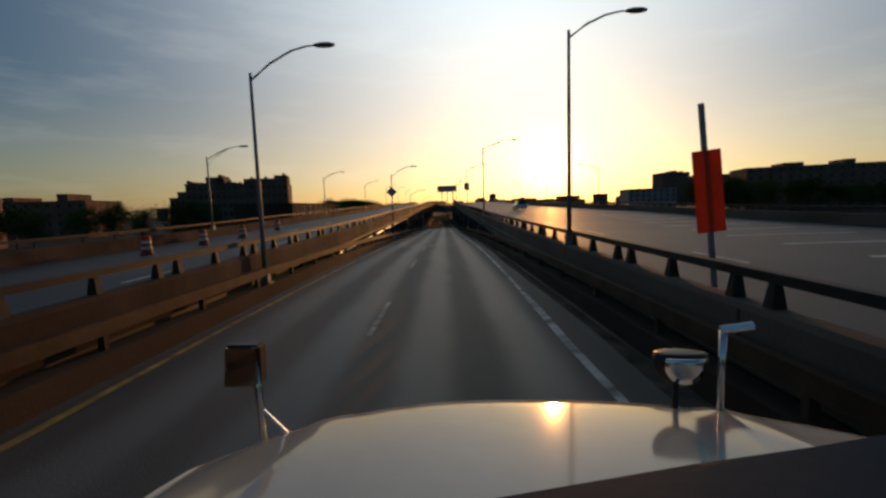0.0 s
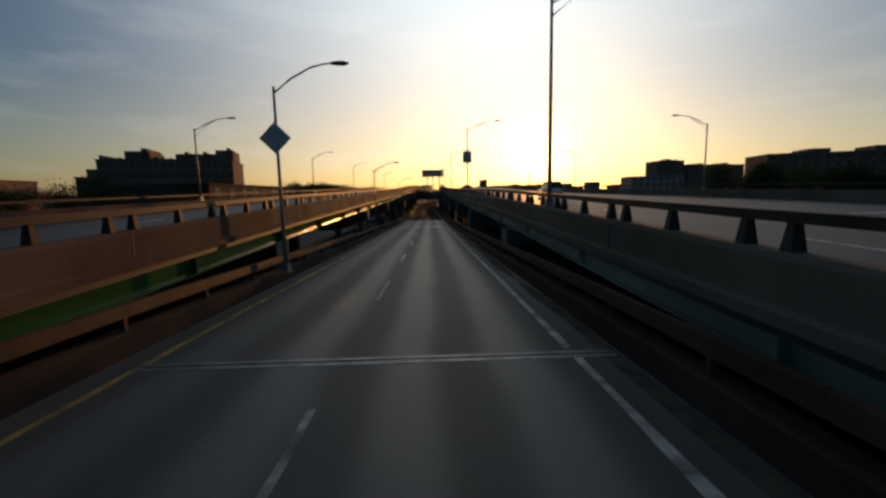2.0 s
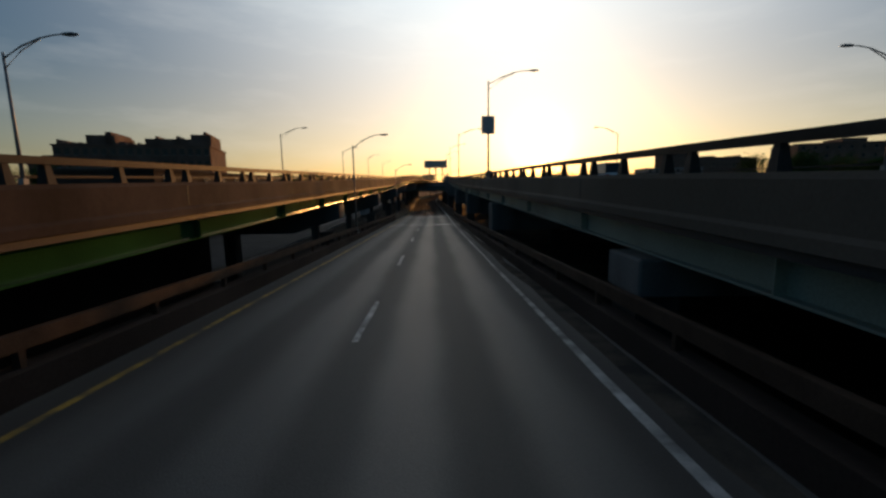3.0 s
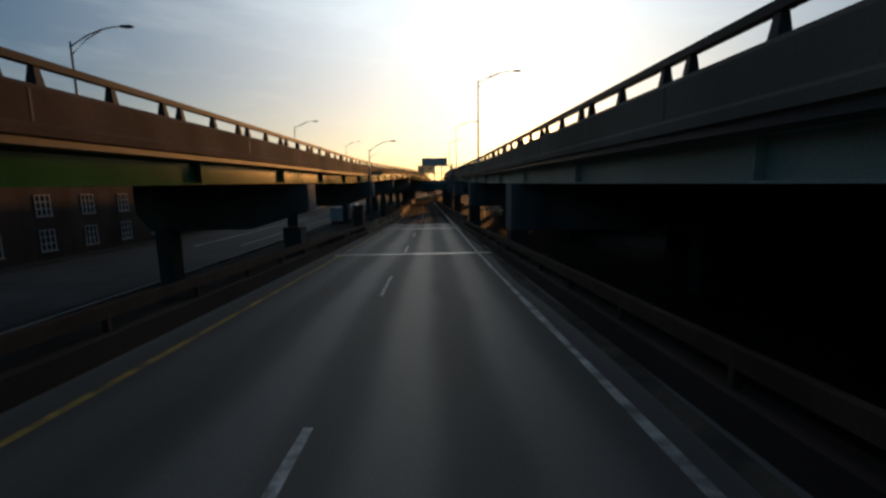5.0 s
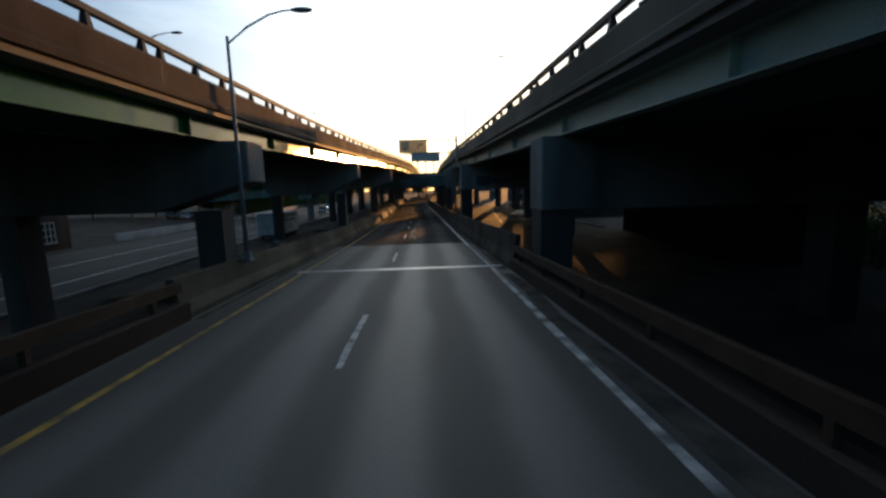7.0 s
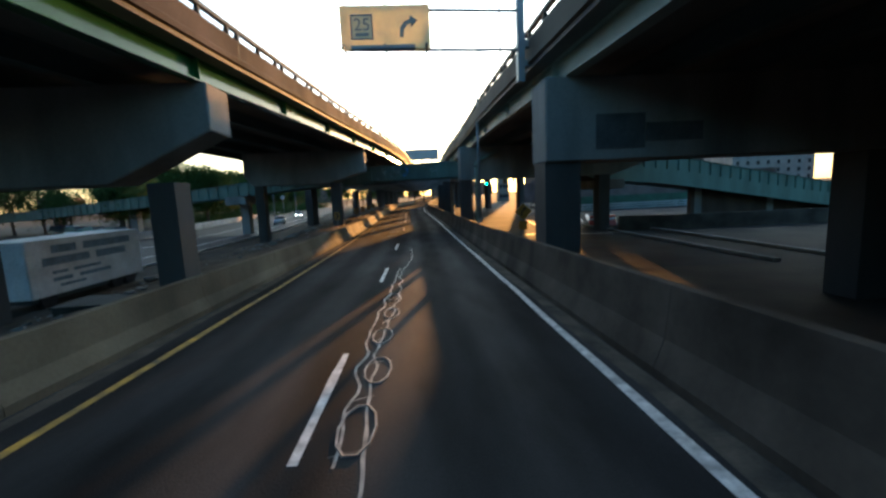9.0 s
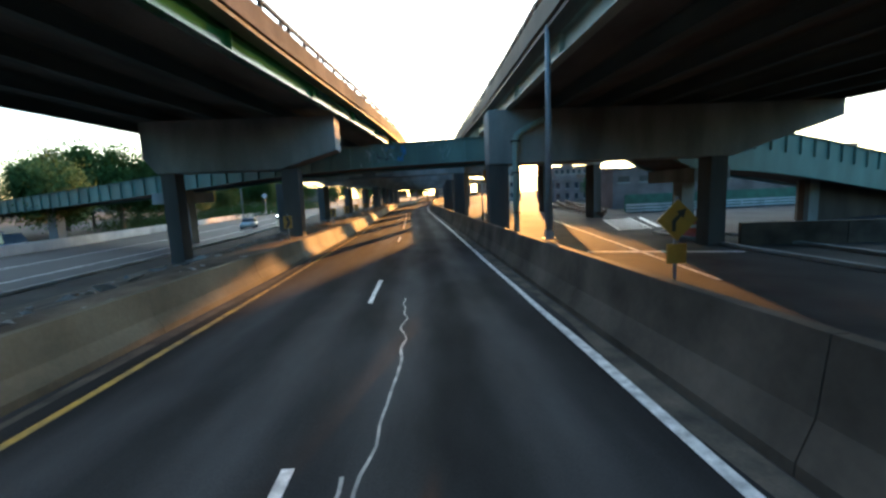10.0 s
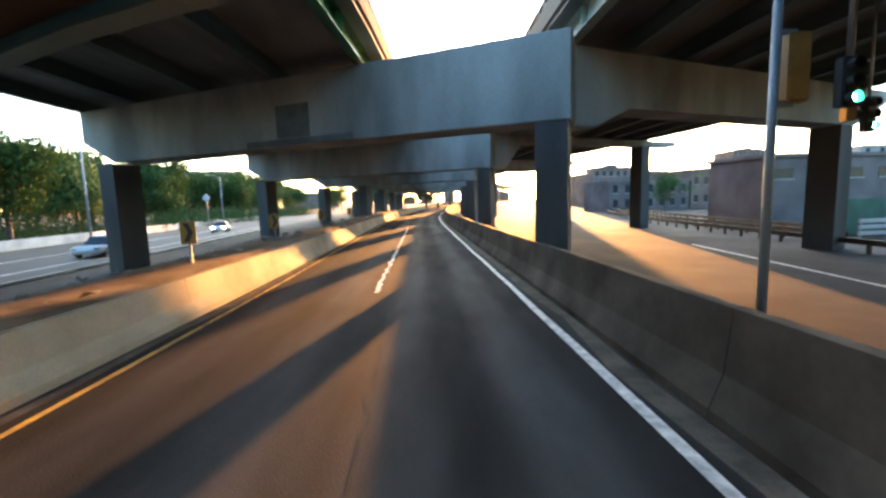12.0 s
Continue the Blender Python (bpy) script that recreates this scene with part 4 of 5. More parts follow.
rr = random.Random(21)
rub = bmesh.new()
for k in range(420):
    ry = rr.uniform(126, 240)
    dx = -rr.uniform(0.4, 8.5)
    rz = float(np.interp(dx, [-9, -6.2, -3.6, -1.6, 0], [-5.15, -4.75, bank_section(ry) - 0.35, bank_section(ry) + 0.05, bank_section(ry)]))
    sz = rr.choice((0.05, 0.07, 0.09, 0.14, 0.2)) * rr.uniform(0.6, 1.3)
    vs = [rub.verts.new((bend(ry) - 6.42 + dx + rr.gauss(0, 1) * sz, ry + rr.gauss(0, 1) * sz, rz + rr.uniform(-0.3, 0.9) * sz)) for _ in range(6)]
    hull = bmesh.ops.convex_hull(rub, input=vs)
    bmesh.ops.delete(rub, geom=[g for g in set(hull["geom_interior"] + hull["geom_unused"]) if isinstance(g, bmesh.types.BMVert)], context="VERTS")
tagged(part("rubble", rub, CONCRETE), "scattered broken rubble on the dirt bank", "rubble", kind="stuff")

flat("street_left", [(-21, 60), (-18.2, 120), (-19.5, 190), (-24, 240), (-40, 400), (-58, 400), (-40, 240), (-34, 190), (-33, 120), (-33, 60)], GROUND + 0.02, STREET, "pale worn asphalt street beyond the columns", "road")
flat("street_right", [(6.5, 150), (6.5, 200), (9, 240), (20, 300), (40, 300), (30, 240), (26.5, 199.6), (100, 207), (100, 176), (44, 172), (22, 171), (17.6, 175), (17.6, 150)], GROUND + 0.02, STREET_DARK, "worn asphalt street and crossing under the viaduct", "road")


def ground_line(name, x0, y0, x1, y1, w, mat=None):
    d = Vector((x1 - x0, y1 - y0, 0))
    p = Vector((-d.y, d.x, 0)).normalized() * w / 2
    a, b = Vector((x0, y0, 0)), Vector((x1, y1, 0))
    return flat(name, [(q.x, q.y) for q in (a - p, b - p, b + p, a + p)], GROUND + 0.03, mat or WHITE_PAINT, "worn white street marking", "road marking")


ground_line("street_line", 11.3, 160, 14.2, 183, 0.18)
ground_line("street_line", 14.2, 183, 16.5, 200, 0.18)
ground_line("stop_bar", 9.6, 168.6, 17.0, 166.0, 0.5)
for k in range(10):
    ground_line("crossing_bar", 16.9 + k * 0.4, 179.9 + k * 1.2, 19.6 + k * 0.46, 180.3 + k * 1.25, 0.45)
ground_line("street_line", 16.7, 179.4, 20.7, 191.6, 0.2)
ground_line("street_line", 19.7, 179.8, 24.0, 192.4, 0.2)
ground_line("street_line", 21.0, 181.0, 25.4, 192.6, 0.45)
ground_line("street_line", 23.6, 183.0, 26.8, 190.6, 0.2)
for x0 in (-21.2, -26.5):
    ground_line("street_line", x0 - 0.2, 120, x0 - 1.0, 190, 0.15)
    ground_line("street_line", x0 - 1.0, 190, x0 - 6.0, 245, 0.15)


def low_wall(name, pts, h, w, mat, label):
    e = thing(name, label, "wall", kind="structure")
    for (xa, ya), (xb, yb) in zip(pts, pts[1:]):
        d = Vector((xb - xa, yb - ya, 0))
        bm = boxes((0, d.length, -w / 2, w / 2, 0, h), bevel=0.02)
        bmesh.ops.rotate(bm, matrix=Matrix.Rotation(math.atan2(d.y, d.x), 3, "Z"), verts=bm.verts)
        bmesh.ops.translate(bm, vec=(xa, ya, GROUND), verts=bm.verts)
        part("wall_section", bm, mat, e)
    return e


low_wall("street_wall", [(-34.4, 150), (-35.0, 188), (-41.0, 240), (-58.0, 380)], 0.95, 0.3, LIMEWASH, "low pale concrete wall along the far side of the street")
low_wall("kerb", [(-18.8, 60), (-18.0, 120), (-19.0, 190), (-23.5, 240)], 0.16, 0.3, CONCRETE, "worn concrete kerb along the street")
low_wall("kerb_right", [(6.3, 122), (6.3, 198), (8.8, 240)], 0.16, 0.3, CONCRETE, "worn concrete kerb behind the barrier")
low_wall("dark_wall", [(18.7, 168.6), (24, 167.4), (40, 166.2)], 1.3, 0.3, BARRIER_DIRTY_SHADED, "low grimy concrete wall beside the column island")
low_wall("kerb_island", [(17.8, 150), (17.8, 176), (21.5, 178), (21.5, 150)], 0.18, 0.4, CONCRETE, "concrete kerb round the column island")


# ---------------------------------------------------------------- road signs beside the lower road
def chevron_sign(x, y, z):
    e = thing("chevron_sign", "yellow and black chevron curve sign on a steel post", "road sign", (x, y, z), 8, "chevron signs")
    part("post", boxes((-0.035, 0.035, 0.03, 0.09, -0.1, 1.48)), GALV, e)
    part("plate", boxes((-0.22, 0.22, -0.02, 0.02, 0.72, 1.4)), SIGN_YELLOW, e)
    bm = prism([(-0.13, -0.29), (0.02, -0.29), (0.15, 0.0), (0.02, 0.29), (-0.13, 0.29), (0.0, 0.0)], -0.026, -0.022)
    bmesh.ops.translate(bm, vec=(0, 0, 1.06), verts=bm.verts)
    part("chevron", bm, BLACK, e)
    return e


for cy in (168.0, 180.2, 187.1, 194.6, 204.2, 216.0):
    chevron_sign(bend(cy) - 7.05, cy, -3.78)


def curve_sign():
    e = thing("curve_sign", "yellow diamond curve warning sign with advisory plate on a post", "road sign", (6.2, 154.7, GROUND - 0.2))
    part("post", boxes((-0.035, 0.035, 0.02, 0.08, 0, 3.6)), GALV, e)
    h = 0.5
    bm = prism([(0, 3.05 - h), (h, 3.05), (0, 3.05 + h), (-h, 3.05)], -0.02, 0.01)
    part("plate", bm, SIGN_YELLOW, e)
    part("arrow", prism([(-0.14, 2.78), (-0.04, 2.78), (-0.04, 3.0), (0.08, 3.14), (0.14, 3.08), (0.2, 3.32), (-0.04, 3.26), (0.02, 3.2), (-0.14, 3.04)], -0.026, -0.021), BLACK, e)
    part("advisory_plate", boxes((-0.24, 0.24, -0.02, 0.01, 2.0, 2.48)), SIGN_YELLOW, e)
    return e


curve_sign()


def signal(x, y, z, lit, label, turn=0.0, mast=True):
    e = thing("traffic_signal", label, "traffic light", (x, y, z), turn, "traffic signals")
    part("housing", boxes((-0.17, 0.17, -0.12, 0.12, -0.5, 0.5), bevel=0.03), SIGNAL_YELLOW if not lit else BLACK, e)
    for k, zz in enumerate((0.33, 0.0, -0.33)):
        bm = lathe([(0.13, 0.0), (0.13, 0.16), (0.115, 0.16), (0.1, 0.02)], 12)
        bmesh.ops.rotate(bm, matrix=Matrix.Rotation(math.pi / 2, 3, "X"), verts=bm.verts)
        bmesh.ops.translate(bm, vec=(0, -0.12, zz), verts=bm.verts)
        part("visor", bm, BLACK, e)
        bm = lathe([(0.1, -0.01), (0.1, 0.02)], 12)
        bmesh.ops.rotate(bm, matrix=Matrix.Rotation(math.pi / 2, 3, "X"), verts=bm.verts)
        bmesh.ops.translate(bm, vec=(0, -0.125, zz), verts=bm.verts)
        part("lens", bm, GREENLIGHT if (lit and k == 2) else BLACK, e)
    if mast:
        part("mast", tube([(0.3, 0, GROUND - z), (0.3, 0, 1.4)], 0.075, 0.065, 8), GALV, e, smooth=True)
        part("cross_bar", tube([(-0.2, 0, 1.5), (0.8, 0, 1.38)], 0.035, 0.035, 6), GALV, e)
        part("bracket", boxes((0.0, 0.3, -0.03, 0.03, 0.5, 0.56)), GALV, e)
        part("bracket", boxes((0.0, 0.3, -0.03, 0.03, -0.56, -0.5)), GALV, e)
    else:
        part("hanger", tube([(0, 0, 0.48), (0, 0, rail_z(y) - 1.44 - z)], 0.04, 0.04, 8), GALV, e, smooth=True)
    return e


GREENLIGHT = glow_material("green_signal_lens", (0.05, 1.0, 0.6), 6.0)
signal(8.7, 182.9, 0.15, True, "traffic signal showing green, hung below the viaduct", 0, False)
signal(12.9, 186.4, 0.1, True, "traffic signal showing green, hung below the viaduct", 0, False)
signal(11.5, 185.6, 0.3, False, "yellow traffic signal facing the side street, hung below the viaduct", 75, False)
signal(5.6, 180.6, -0.2, False, "yellow traffic signal turned away, on a pale steel mast", 180)

# lamp post on the right barrier and drain pipe on the column
street_lamp(pose(4.2, 158.3, road_z(158) + 1.4), 8.2, 2.4, 0.8, False, "tall galvanised street lamp standing behind the concrete barrier", 0.12)
street_lamp(pose(-25.2, 206.0, GROUND, 0, 0, 180), 7.6, 1.6, 0.4, False, "pale street lamp beside the far street", 0.1)
street_lamp(pose(-30.0, 236.0, GROUND, 0, 0, 180), 7.6, 1.6, 0.4, False, "pale street lamp beside the far street", 0.1)
far_sign = diamond_sign(-34.3, 240.0, -0.4, 0.9, 0, "grey diamond road sign on a post beside the far street", mat=ALU)
part("post", boxes((-0.05, 0.05, 0.1, 0.2, GROUND + 0.4, 0.4)), GALV, far_sign)
pipe = thing("drain_pipe", "green painted drain pipe fixed to a concrete column", "pipe", (0, 168.3, 0))
part("downpipe", tube([(5.42, 0, GROUND), (5.42, 0, 1.2), (5.5, 0, 1.45), (5.75, 0, 1.65), (7.4, 0, 2.45)], 0.17, 0.17, 12), GREENGREY, pipe, smooth=True)
for z in (-2.8, -0.6, 1.1):
    part("clamp", boxes((5.2, 5.64, -0.21, 0.21, z, z + 0.08)), DARKSTEEL, pipe)


# ---------------------------------------------------------------- vehicles and street clutter
def car(x, y, z, turn, paint, label, suv=False, lights=False):
    L, W, H = (4.7, 1.85, 1.72) if suv else (4.7, 1.8, 1.42)
    e = thing("car", label, "car", (x, y, z), turn, "cars")
    low = [(-W / 2, 0.3), (W / 2, 0.3), (W / 2, 0.62), (W / 2 - 0.06, 0.95 if suv else 0.84), (-W / 2 + 0.06, 0.95 if suv else 0.84), (-W / 2, 0.62)]
    bm = prism(low, -L / 2, L / 2)
    bmesh.ops.bevel(bm, geom=bm.edges[:], offset=0.09, segments=2, affect="EDGES")
    part("body", bm, paint, e, smooth=True)
    zt, z0 = H, (0.93 if suv else 0.82)
    f0, f1, r1, r0 = (-L * 0.24, -L * 0.08, L * 0.4, L * 0.48) if suv else (-L * 0.2, -L * 0.02, L * 0.22, L * 0.38)
    bm = bmesh.new()
    q = W / 2 - 0.08
    v = [bm.verts.new(c) for c in ((-q, f0, z0), (q, f0, z0), (q, r0, z0), (-q, r0, z0), (-q + 0.17, f1, zt), (q - 0.17, f1, zt), (q - 0.17, r1, zt), (-q + 0.17, r1, zt))]
    for f in ((4, 5, 6, 7), (0, 1, 5, 4), (1, 2, 6, 5), (2, 3, 7, 6), (3, 0, 4, 7)):
        bm.faces.new([v[i] for i in f])
    part("cabin_glass", bm, GLASS, e)
    part("roof", boxes((-q + 0.15, q - 0.15, f1 - 0.03, r1 + 0.03, zt - 0.03, zt + 0.03), bevel=0.02), paint, e)
    for sx in (-1, 1):
        for wy in (-L * 0.31, L * 0.3):
            bm = lathe([(0.2, -0.1), (0.31, -0.1), (0.33, -0.05), (0.33, 0.05), (0.31, 0.1), (0.2, 0.1)], 18)
            bmesh.ops.rotate(bm, matrix=Matrix.Rotation(math.pi / 2, 3, "Y"), verts=bm.verts)
            bmesh.ops.translate(bm, vec=(sx * (W / 2 - 0.1), wy, 0.33), verts=bm.verts)
            part("wheel", bm, TYRE, e)
        part("headlight", boxes((sx * W * 0.36 - 0.16, sx * W * 0.36 + 0.16, -L / 2 - 0.01, -L / 2 + 0.12, 0.6, 0.74)), HEADLIGHT if lights else CHROME, e)
        part("tail_light", boxes((sx * W * 0.38 - 0.12, sx * W * 0.38 + 0.12, L / 2 - 0.1, L / 2 + 0.01, 0.66, 0.84)), REDPLASTIC, e)
    return e


HEADLIGHT = glow_material("headlight_lens", (1.0, 0.95, 0.85), 5.0)
car(-24.5, 206.0, GROUND + 0.02, 14, CARWHITE, "white saloon car on the street beyond the columns")
car(-28.5, 232.0, GROUND + 0.02, 18, CARWHITE, "white car far along the street", False, True)
for k in range(7):
    car(-37.4 - k * 3.0, 185.0 + k * 2.3, GROUND, 60, (CARDARK, CARWHITE)[k % 3 == 1], "parked car in the lot beyond the street", k % 2 == 0, k == 2)
car(14.0, 78.0, rail_z(78) - 1.15, 180, CARWHITE, "pale sport utility vehicle on the elevated roadway", True)


def trailer():
    e = thing("box_trailer", "white box trailer with faded dark lettering beside the columns", "trailer", (-16.6, 151.0, GROUND), 0)
    part("box", boxes((-1.2, 1.2, -3.4, 3.4, 0.55, 2.9), bevel=0.03), TRAIL, e)
    part("chassis", boxes((-1.0, 1.0, -3.2, 3.2, 0.35, 0.55)), DARKSTEEL, e)
    for sx in (-0.95, 0.95):
        for wy in (1.5, 2.5, -2.5):
            bm = lathe([(0.2, -0.14), (0.4, -0.14), (0.42, 0.0), (0.4, 0.14), (0.2, 0.14)], 16)
            bmesh.ops.rotate(bm, matrix=Matrix.Rotation(math.pi / 2, 3, "Y"), verts=bm.verts)
            bmesh.ops.translate(bm, vec=(sx, wy, 0.42), verts=bm.verts)
            part("wheel", bm, TYRE, e)
    for face, x in ((1, 1.206),):
        for row, (z0, h, spans) in enumerate(((2.3, 0.34, ((-2.2, -0.9), (-0.5, 2.6))), (1.8, 0.34, ((-2.7, -0.2), (0.2, 2.2))), (1.42, 0.13, ((-2.3, -1.5), (-1.2, 0.4))), (1.1, 0.16, ((-2.3, -1.3), (-0.9, 1.0))), (0.84, 0.12, ((-2.0, -0.6),)))):
            for a, b in spans:
                part("lettering_bar", boxes((x - 0.003, x + 0.002, a, b, z0, z0 + h)), GREYBLUE, e)
    return e


trailer()
crate = thing("dark_container", "small dark waste container beside the barrier", "container", (-9.4, 143.2, GROUND))
part("body", prism([(-0.8, 0.1), (0.8, 0.1), (0.95, 1.3), (-0.95, 1.3)], -0.7, 0.7), DARKSTEEL, crate)
part("lid", boxes((-1.0, 1.0, -0.75, 0.75, 1.3, 1.38), bevel=0.02), DARKSTEEL, crate)
for sx in (-0.6, 0.6):
    part("wheel", boxes((sx - 0.08, sx + 0.08, -0.1, 0.1, 0.0, 0.12)), TYRE, crate)


def red_barrier(x, y, turn):
    e = thing("plastic_barrier", "red and white plastic traffic barrier beside a column", "barrier", (x, y, GROUND), turn, "plastic barriers")
    part("body", prism([(-0.3, 0), (0.3, 0), (0.25, 0.25), (0.1, 0.5), (0.08, 1.0), (-0.08, 1.0), (-0.1, 0.5), (-0.25, 0.25)], -0.85, 0.85), REDPLASTIC, e)
    part("band", boxes((-0.12, 0.12, -0.86, 0.86, 0.62, 0.82)), WHITE_PAINT, e)
    return e


for k in range(4):
    red_barrier(18.9 + 0.55 * k, 173.6 + 0.9 * (k % 2), 80 + 12 * k)


def drum(x, y):
    e = thing("traffic_drum", "orange and white traffic drum on the elevated roadway", "traffic drum", (x, y, rail_z(y) - 1.16), 0, "traffic drums")
    part("base", lathe([(0.33, 0.0), (0.33, 0.06), (0.24, 0.08)], 14), BLACK, e)
    zz = 0.06
    for k, h in enumerate((0.22, 0.15, 0.15, 0.15, 0.24)):
        r = 0.26 - 0.012 * k
        part("stripe", lathe([(r, zz), (r - 0.01, zz + h)], 14), WHITE_PAINT if k % 2 else ORANGE, e)
        zz += h
    return e


for x, y in ((-15.5, 12.2), (-15.6, 21.8), (-15.6, 32.3), (-16.0, 40.2), (-15.6, 27.0)):
    drum(x, y)
panel = thing("work_sign", "orange roadwork panel on a steel post behind the rail", "road sign", (4.9, 7.4, rail_z(7) - 1.16))
panel.matrix_basis = pose(4.9, 7.4, rail_z(7) - 1.16, 0, -6, 0)
part("post", boxes((-0.04, 0.04, 0.0, 0.06, 0.0, 3.75)), GALV, panel)
part("plate", boxes((-0.25, 0.25, -0.03, 0.0, 1.52, 2.95), bevel=0.008), ORANGE, panel)
part("foot", boxes((-0.35, 0.35, -0.3, 0.35, 0.0, 0.08)), DARKSTEEL, panel)


def deck_mark(name, x0, y0, x1, y1, w):
    d = Vector((x1 - x0, y1 - y0, 0))
    p = Vector((-d.y, d.x, 0)).normalized() * w / 2
    bm = bmesh.new()
    bm.faces.new([bm.verts.new((c.x, c.y, rail_z(c.y) - 1.152)) for c in (Vector((x0, y0, 0)) - p, Vector((x1, y1, 0)) - p, Vector((x1, y1, 0)) + p, Vector((x0, y0, 0)) + p)])
    tagged(part(name, bm, WHITE_PAINT), "worn white hatching on the elevated roadway", "road marking", kind="structure")


for k in range(9):
    deck_mark("hatch_line", 13.8 + 0.45 * k, 13.5 + 4.1 * k, 20.5 + 0.25 * k, 13.2 + 4.1 * k, 0.3)
for k in range(14):
    deck_mark("deck_dash", 9.5, 1 + 12 * k, 9.5, 4 + 12 * k, 0.13)
    deck_mark("deck_dash", -10.2, 1 + 12 * k, -10.2, 4 + 12 * k, 0.13)
    deck_mark("deck_dash", -13.9, 1 + 12 * k, -13.9, 4 + 12 * k, 0.13)


pole = thing("camera_pole", "slim dark pole with a boxed floodlight head beyond the viaduct", "pole", (33.5, 30.0, GROUND))
part("pole", tube([(0, 0, 0), (0, 0, 12.2)], 0.11, 0.07, 8), DARKSTEEL, pole, smooth=True)
part("floodlight", boxes((-0.5, 0.28, -0.25, 0.25, 12.1, 12.7), bevel=0.05), DARKSTEEL, pole)
part("bracket", boxes((-0.06, 0.06, -0.06, 0.06, 11.8, 12.15)), DARKSTEEL, pole)
part("control_box", boxes((-0.28, 0.28, -0.3, 0.3, 6.4, 7.5), bevel=0.03), ALU, pole)


# ---------------------------------------------------------------- distance
def house(name, x0, y0, x1, y1, depth, z1, wall, label, storeys=5, bays=9, bumps=(), base=None, win=(1.1, 1.6), level=0.55, muntins=False):
    """A block whose front runs from (x0, y0) to (x1, y1); windows are panes set in frames with sills."""
    d = Vector((x1 - x0, y1 - y0, 0))
    L = d.length
    turn = math.degrees(math.atan2(d.y, d.x))
    base = GROUND if base is None else base
    e = thing(name, label, "building", (x0, y0, base), turn, "skyline blocks")
    H = z1 - base
    part("wall", boxes((0, L, 0, depth, 0, H)), wall, e)
    part("roof", boxes((-0.25, L + 0.25, -0.25, depth + 0.25, H, H + 0.35)), wall, e)
    for a, b, h in bumps:
        part("roof_house", boxes((a * L, b * L, depth * 0.1, depth * 0.7, H + 0.35, H + 0.35 + h)), wall, e)
    w, h = win
    pane = mesh_from("window", boxes((-w / 2, w / 2, -0.05, 0.02, -h / 2, h / 2)), GLASS)
    bars = [(-w / 2 - 0.05, w / 2 + 0.05, -0.09, -0.05, z * h - 0.035, z * h + 0.035) for z in (-0.5, -0.17, 0.17, 0.5)]
    bars += [(x * w - 0.035, x * w + 0.035, -0.09, -0.05, -h / 2, h / 2) for x in (-0.5, -0.17, 0.17, 0.5)]
    grid = mesh_from("window_frame", boxes(*bars), LIMEWASH)
    sill = mesh_from("sill", boxes((-w / 2 - 0.1, w / 2 + 0.1, -0.16, 0.02, -h / 2 - 0.14, -h / 2)), PALEWALL)
    for i in range(bays):
        for k in range(storeys):
            ob = new("window", pane)
            ob.parent = e
            ob.location = (L * (i + 0.5) / bays, 0.0, H * (k + level) / storeys)
            so = new("sill", sill)
            so.parent = ob
            if muntins:
                fr = new("window_frame", grid)
                fr.parent = ob
    return e


house("apartment_block", -92, 150.5, -59, 160, 22, 13.4, BRICK, "long dark brick apartment block with stepped and crenellated roofline", 6, 18, [(0.0, 0.02, 1.3), (0.05, 0.06, 0.7), (0.09, 0.1, 0.7), (0.13, 0.14, 0.7), (0.18, 0.36, 2.5), (0.3, 0.34, 3.3), (0.38, 0.42, 0.9), (0.45, 0.46, 0.7), (0.5, 0.51, 0.7), (0.55, 0.86, 1.8), (0.62, 0.64, 2.4), (0.76, 0.78, 2.5), (0.86, 1.0, 3.0), (0.95, 0.97, 3.7)])
house("apartment_block", -97, 149, -92.2, 150.4, 20, 8.6, BRICK, "low brick wing of a long apartment block", 4, 3, [(0.4, 1.0, 2.2)])
house("apartment_block", 310, 600, 348, 600, 30, 40, BRICK, "dark brick housing block on the skyline", 6, 8, [(0.4, 0.55, 2.5), (0.7, 0.8, 1.5)])
house("apartment_block", 354, 600, 441, 612, 40, 34, BRICK, "long dark housing block on the skyline", 6, 14, [(0.2, 0.3, 2), (0.7, 0.75, 2.5)])
house("apartment_block", 172, 241, 262, 216, 25, 18.5, BRICK, "long dark housing block on the skyline", 6, 20, [(0.2, 0.3, 2), (0.5, 0.55, 2.5), (0.8, 0.82, 3)])
house("apartment_block", -190, 170, -150, 176, 25, 10, BRICK, "low dark brick houses far off", 4, 10, [(0.2, 0.3, 2), (0.7, 0.8, 3)])
house("corner_house", -150, 95, -122, 108, 16, 9, BRICK, "dark brick row house by the elevated road", 4, 7, [(0.1, 0.3, 1.5)])
house("warehouse", 31.8, 213.4, 78, 218.4, 7, 1.1, MAUVE, "mauve low warehouse with dark strip windows", 1, 12, [(0.6, 0.7, 0.6)], win=(2.0, 0.95), level=0.76)
house("office_block", 131, 300, 163, 296, 22, 10.5, PALEWALL, "pale modern block with dark window bands", 5, 8)
house("apartment_block", 92, 336, 112, 334, 18, 5, BRICK, "brick block behind the warehouse", 4, 7, [(0.4, 0.6, 2)])
house("depot", 36, 258, 56, 264, 8, 0.6, MAUVE, "low mauve brick shop row beyond the crossing", 2, 7, [(0.1, 0.3, 0.9), (0.6, 0.7, 0.6)])
house("depot", 56.5, 264, 70, 268, 18, 2.4, BRICK, "low brick shop house beyond the crossing", 2, 5, [(0.3, 0.6, 0.7)])
house("corner_house", 71, 268, 80, 271, 16, 3.4, PALEWALL, "pale grey house with few windows beyond the crossing", 3, 3)
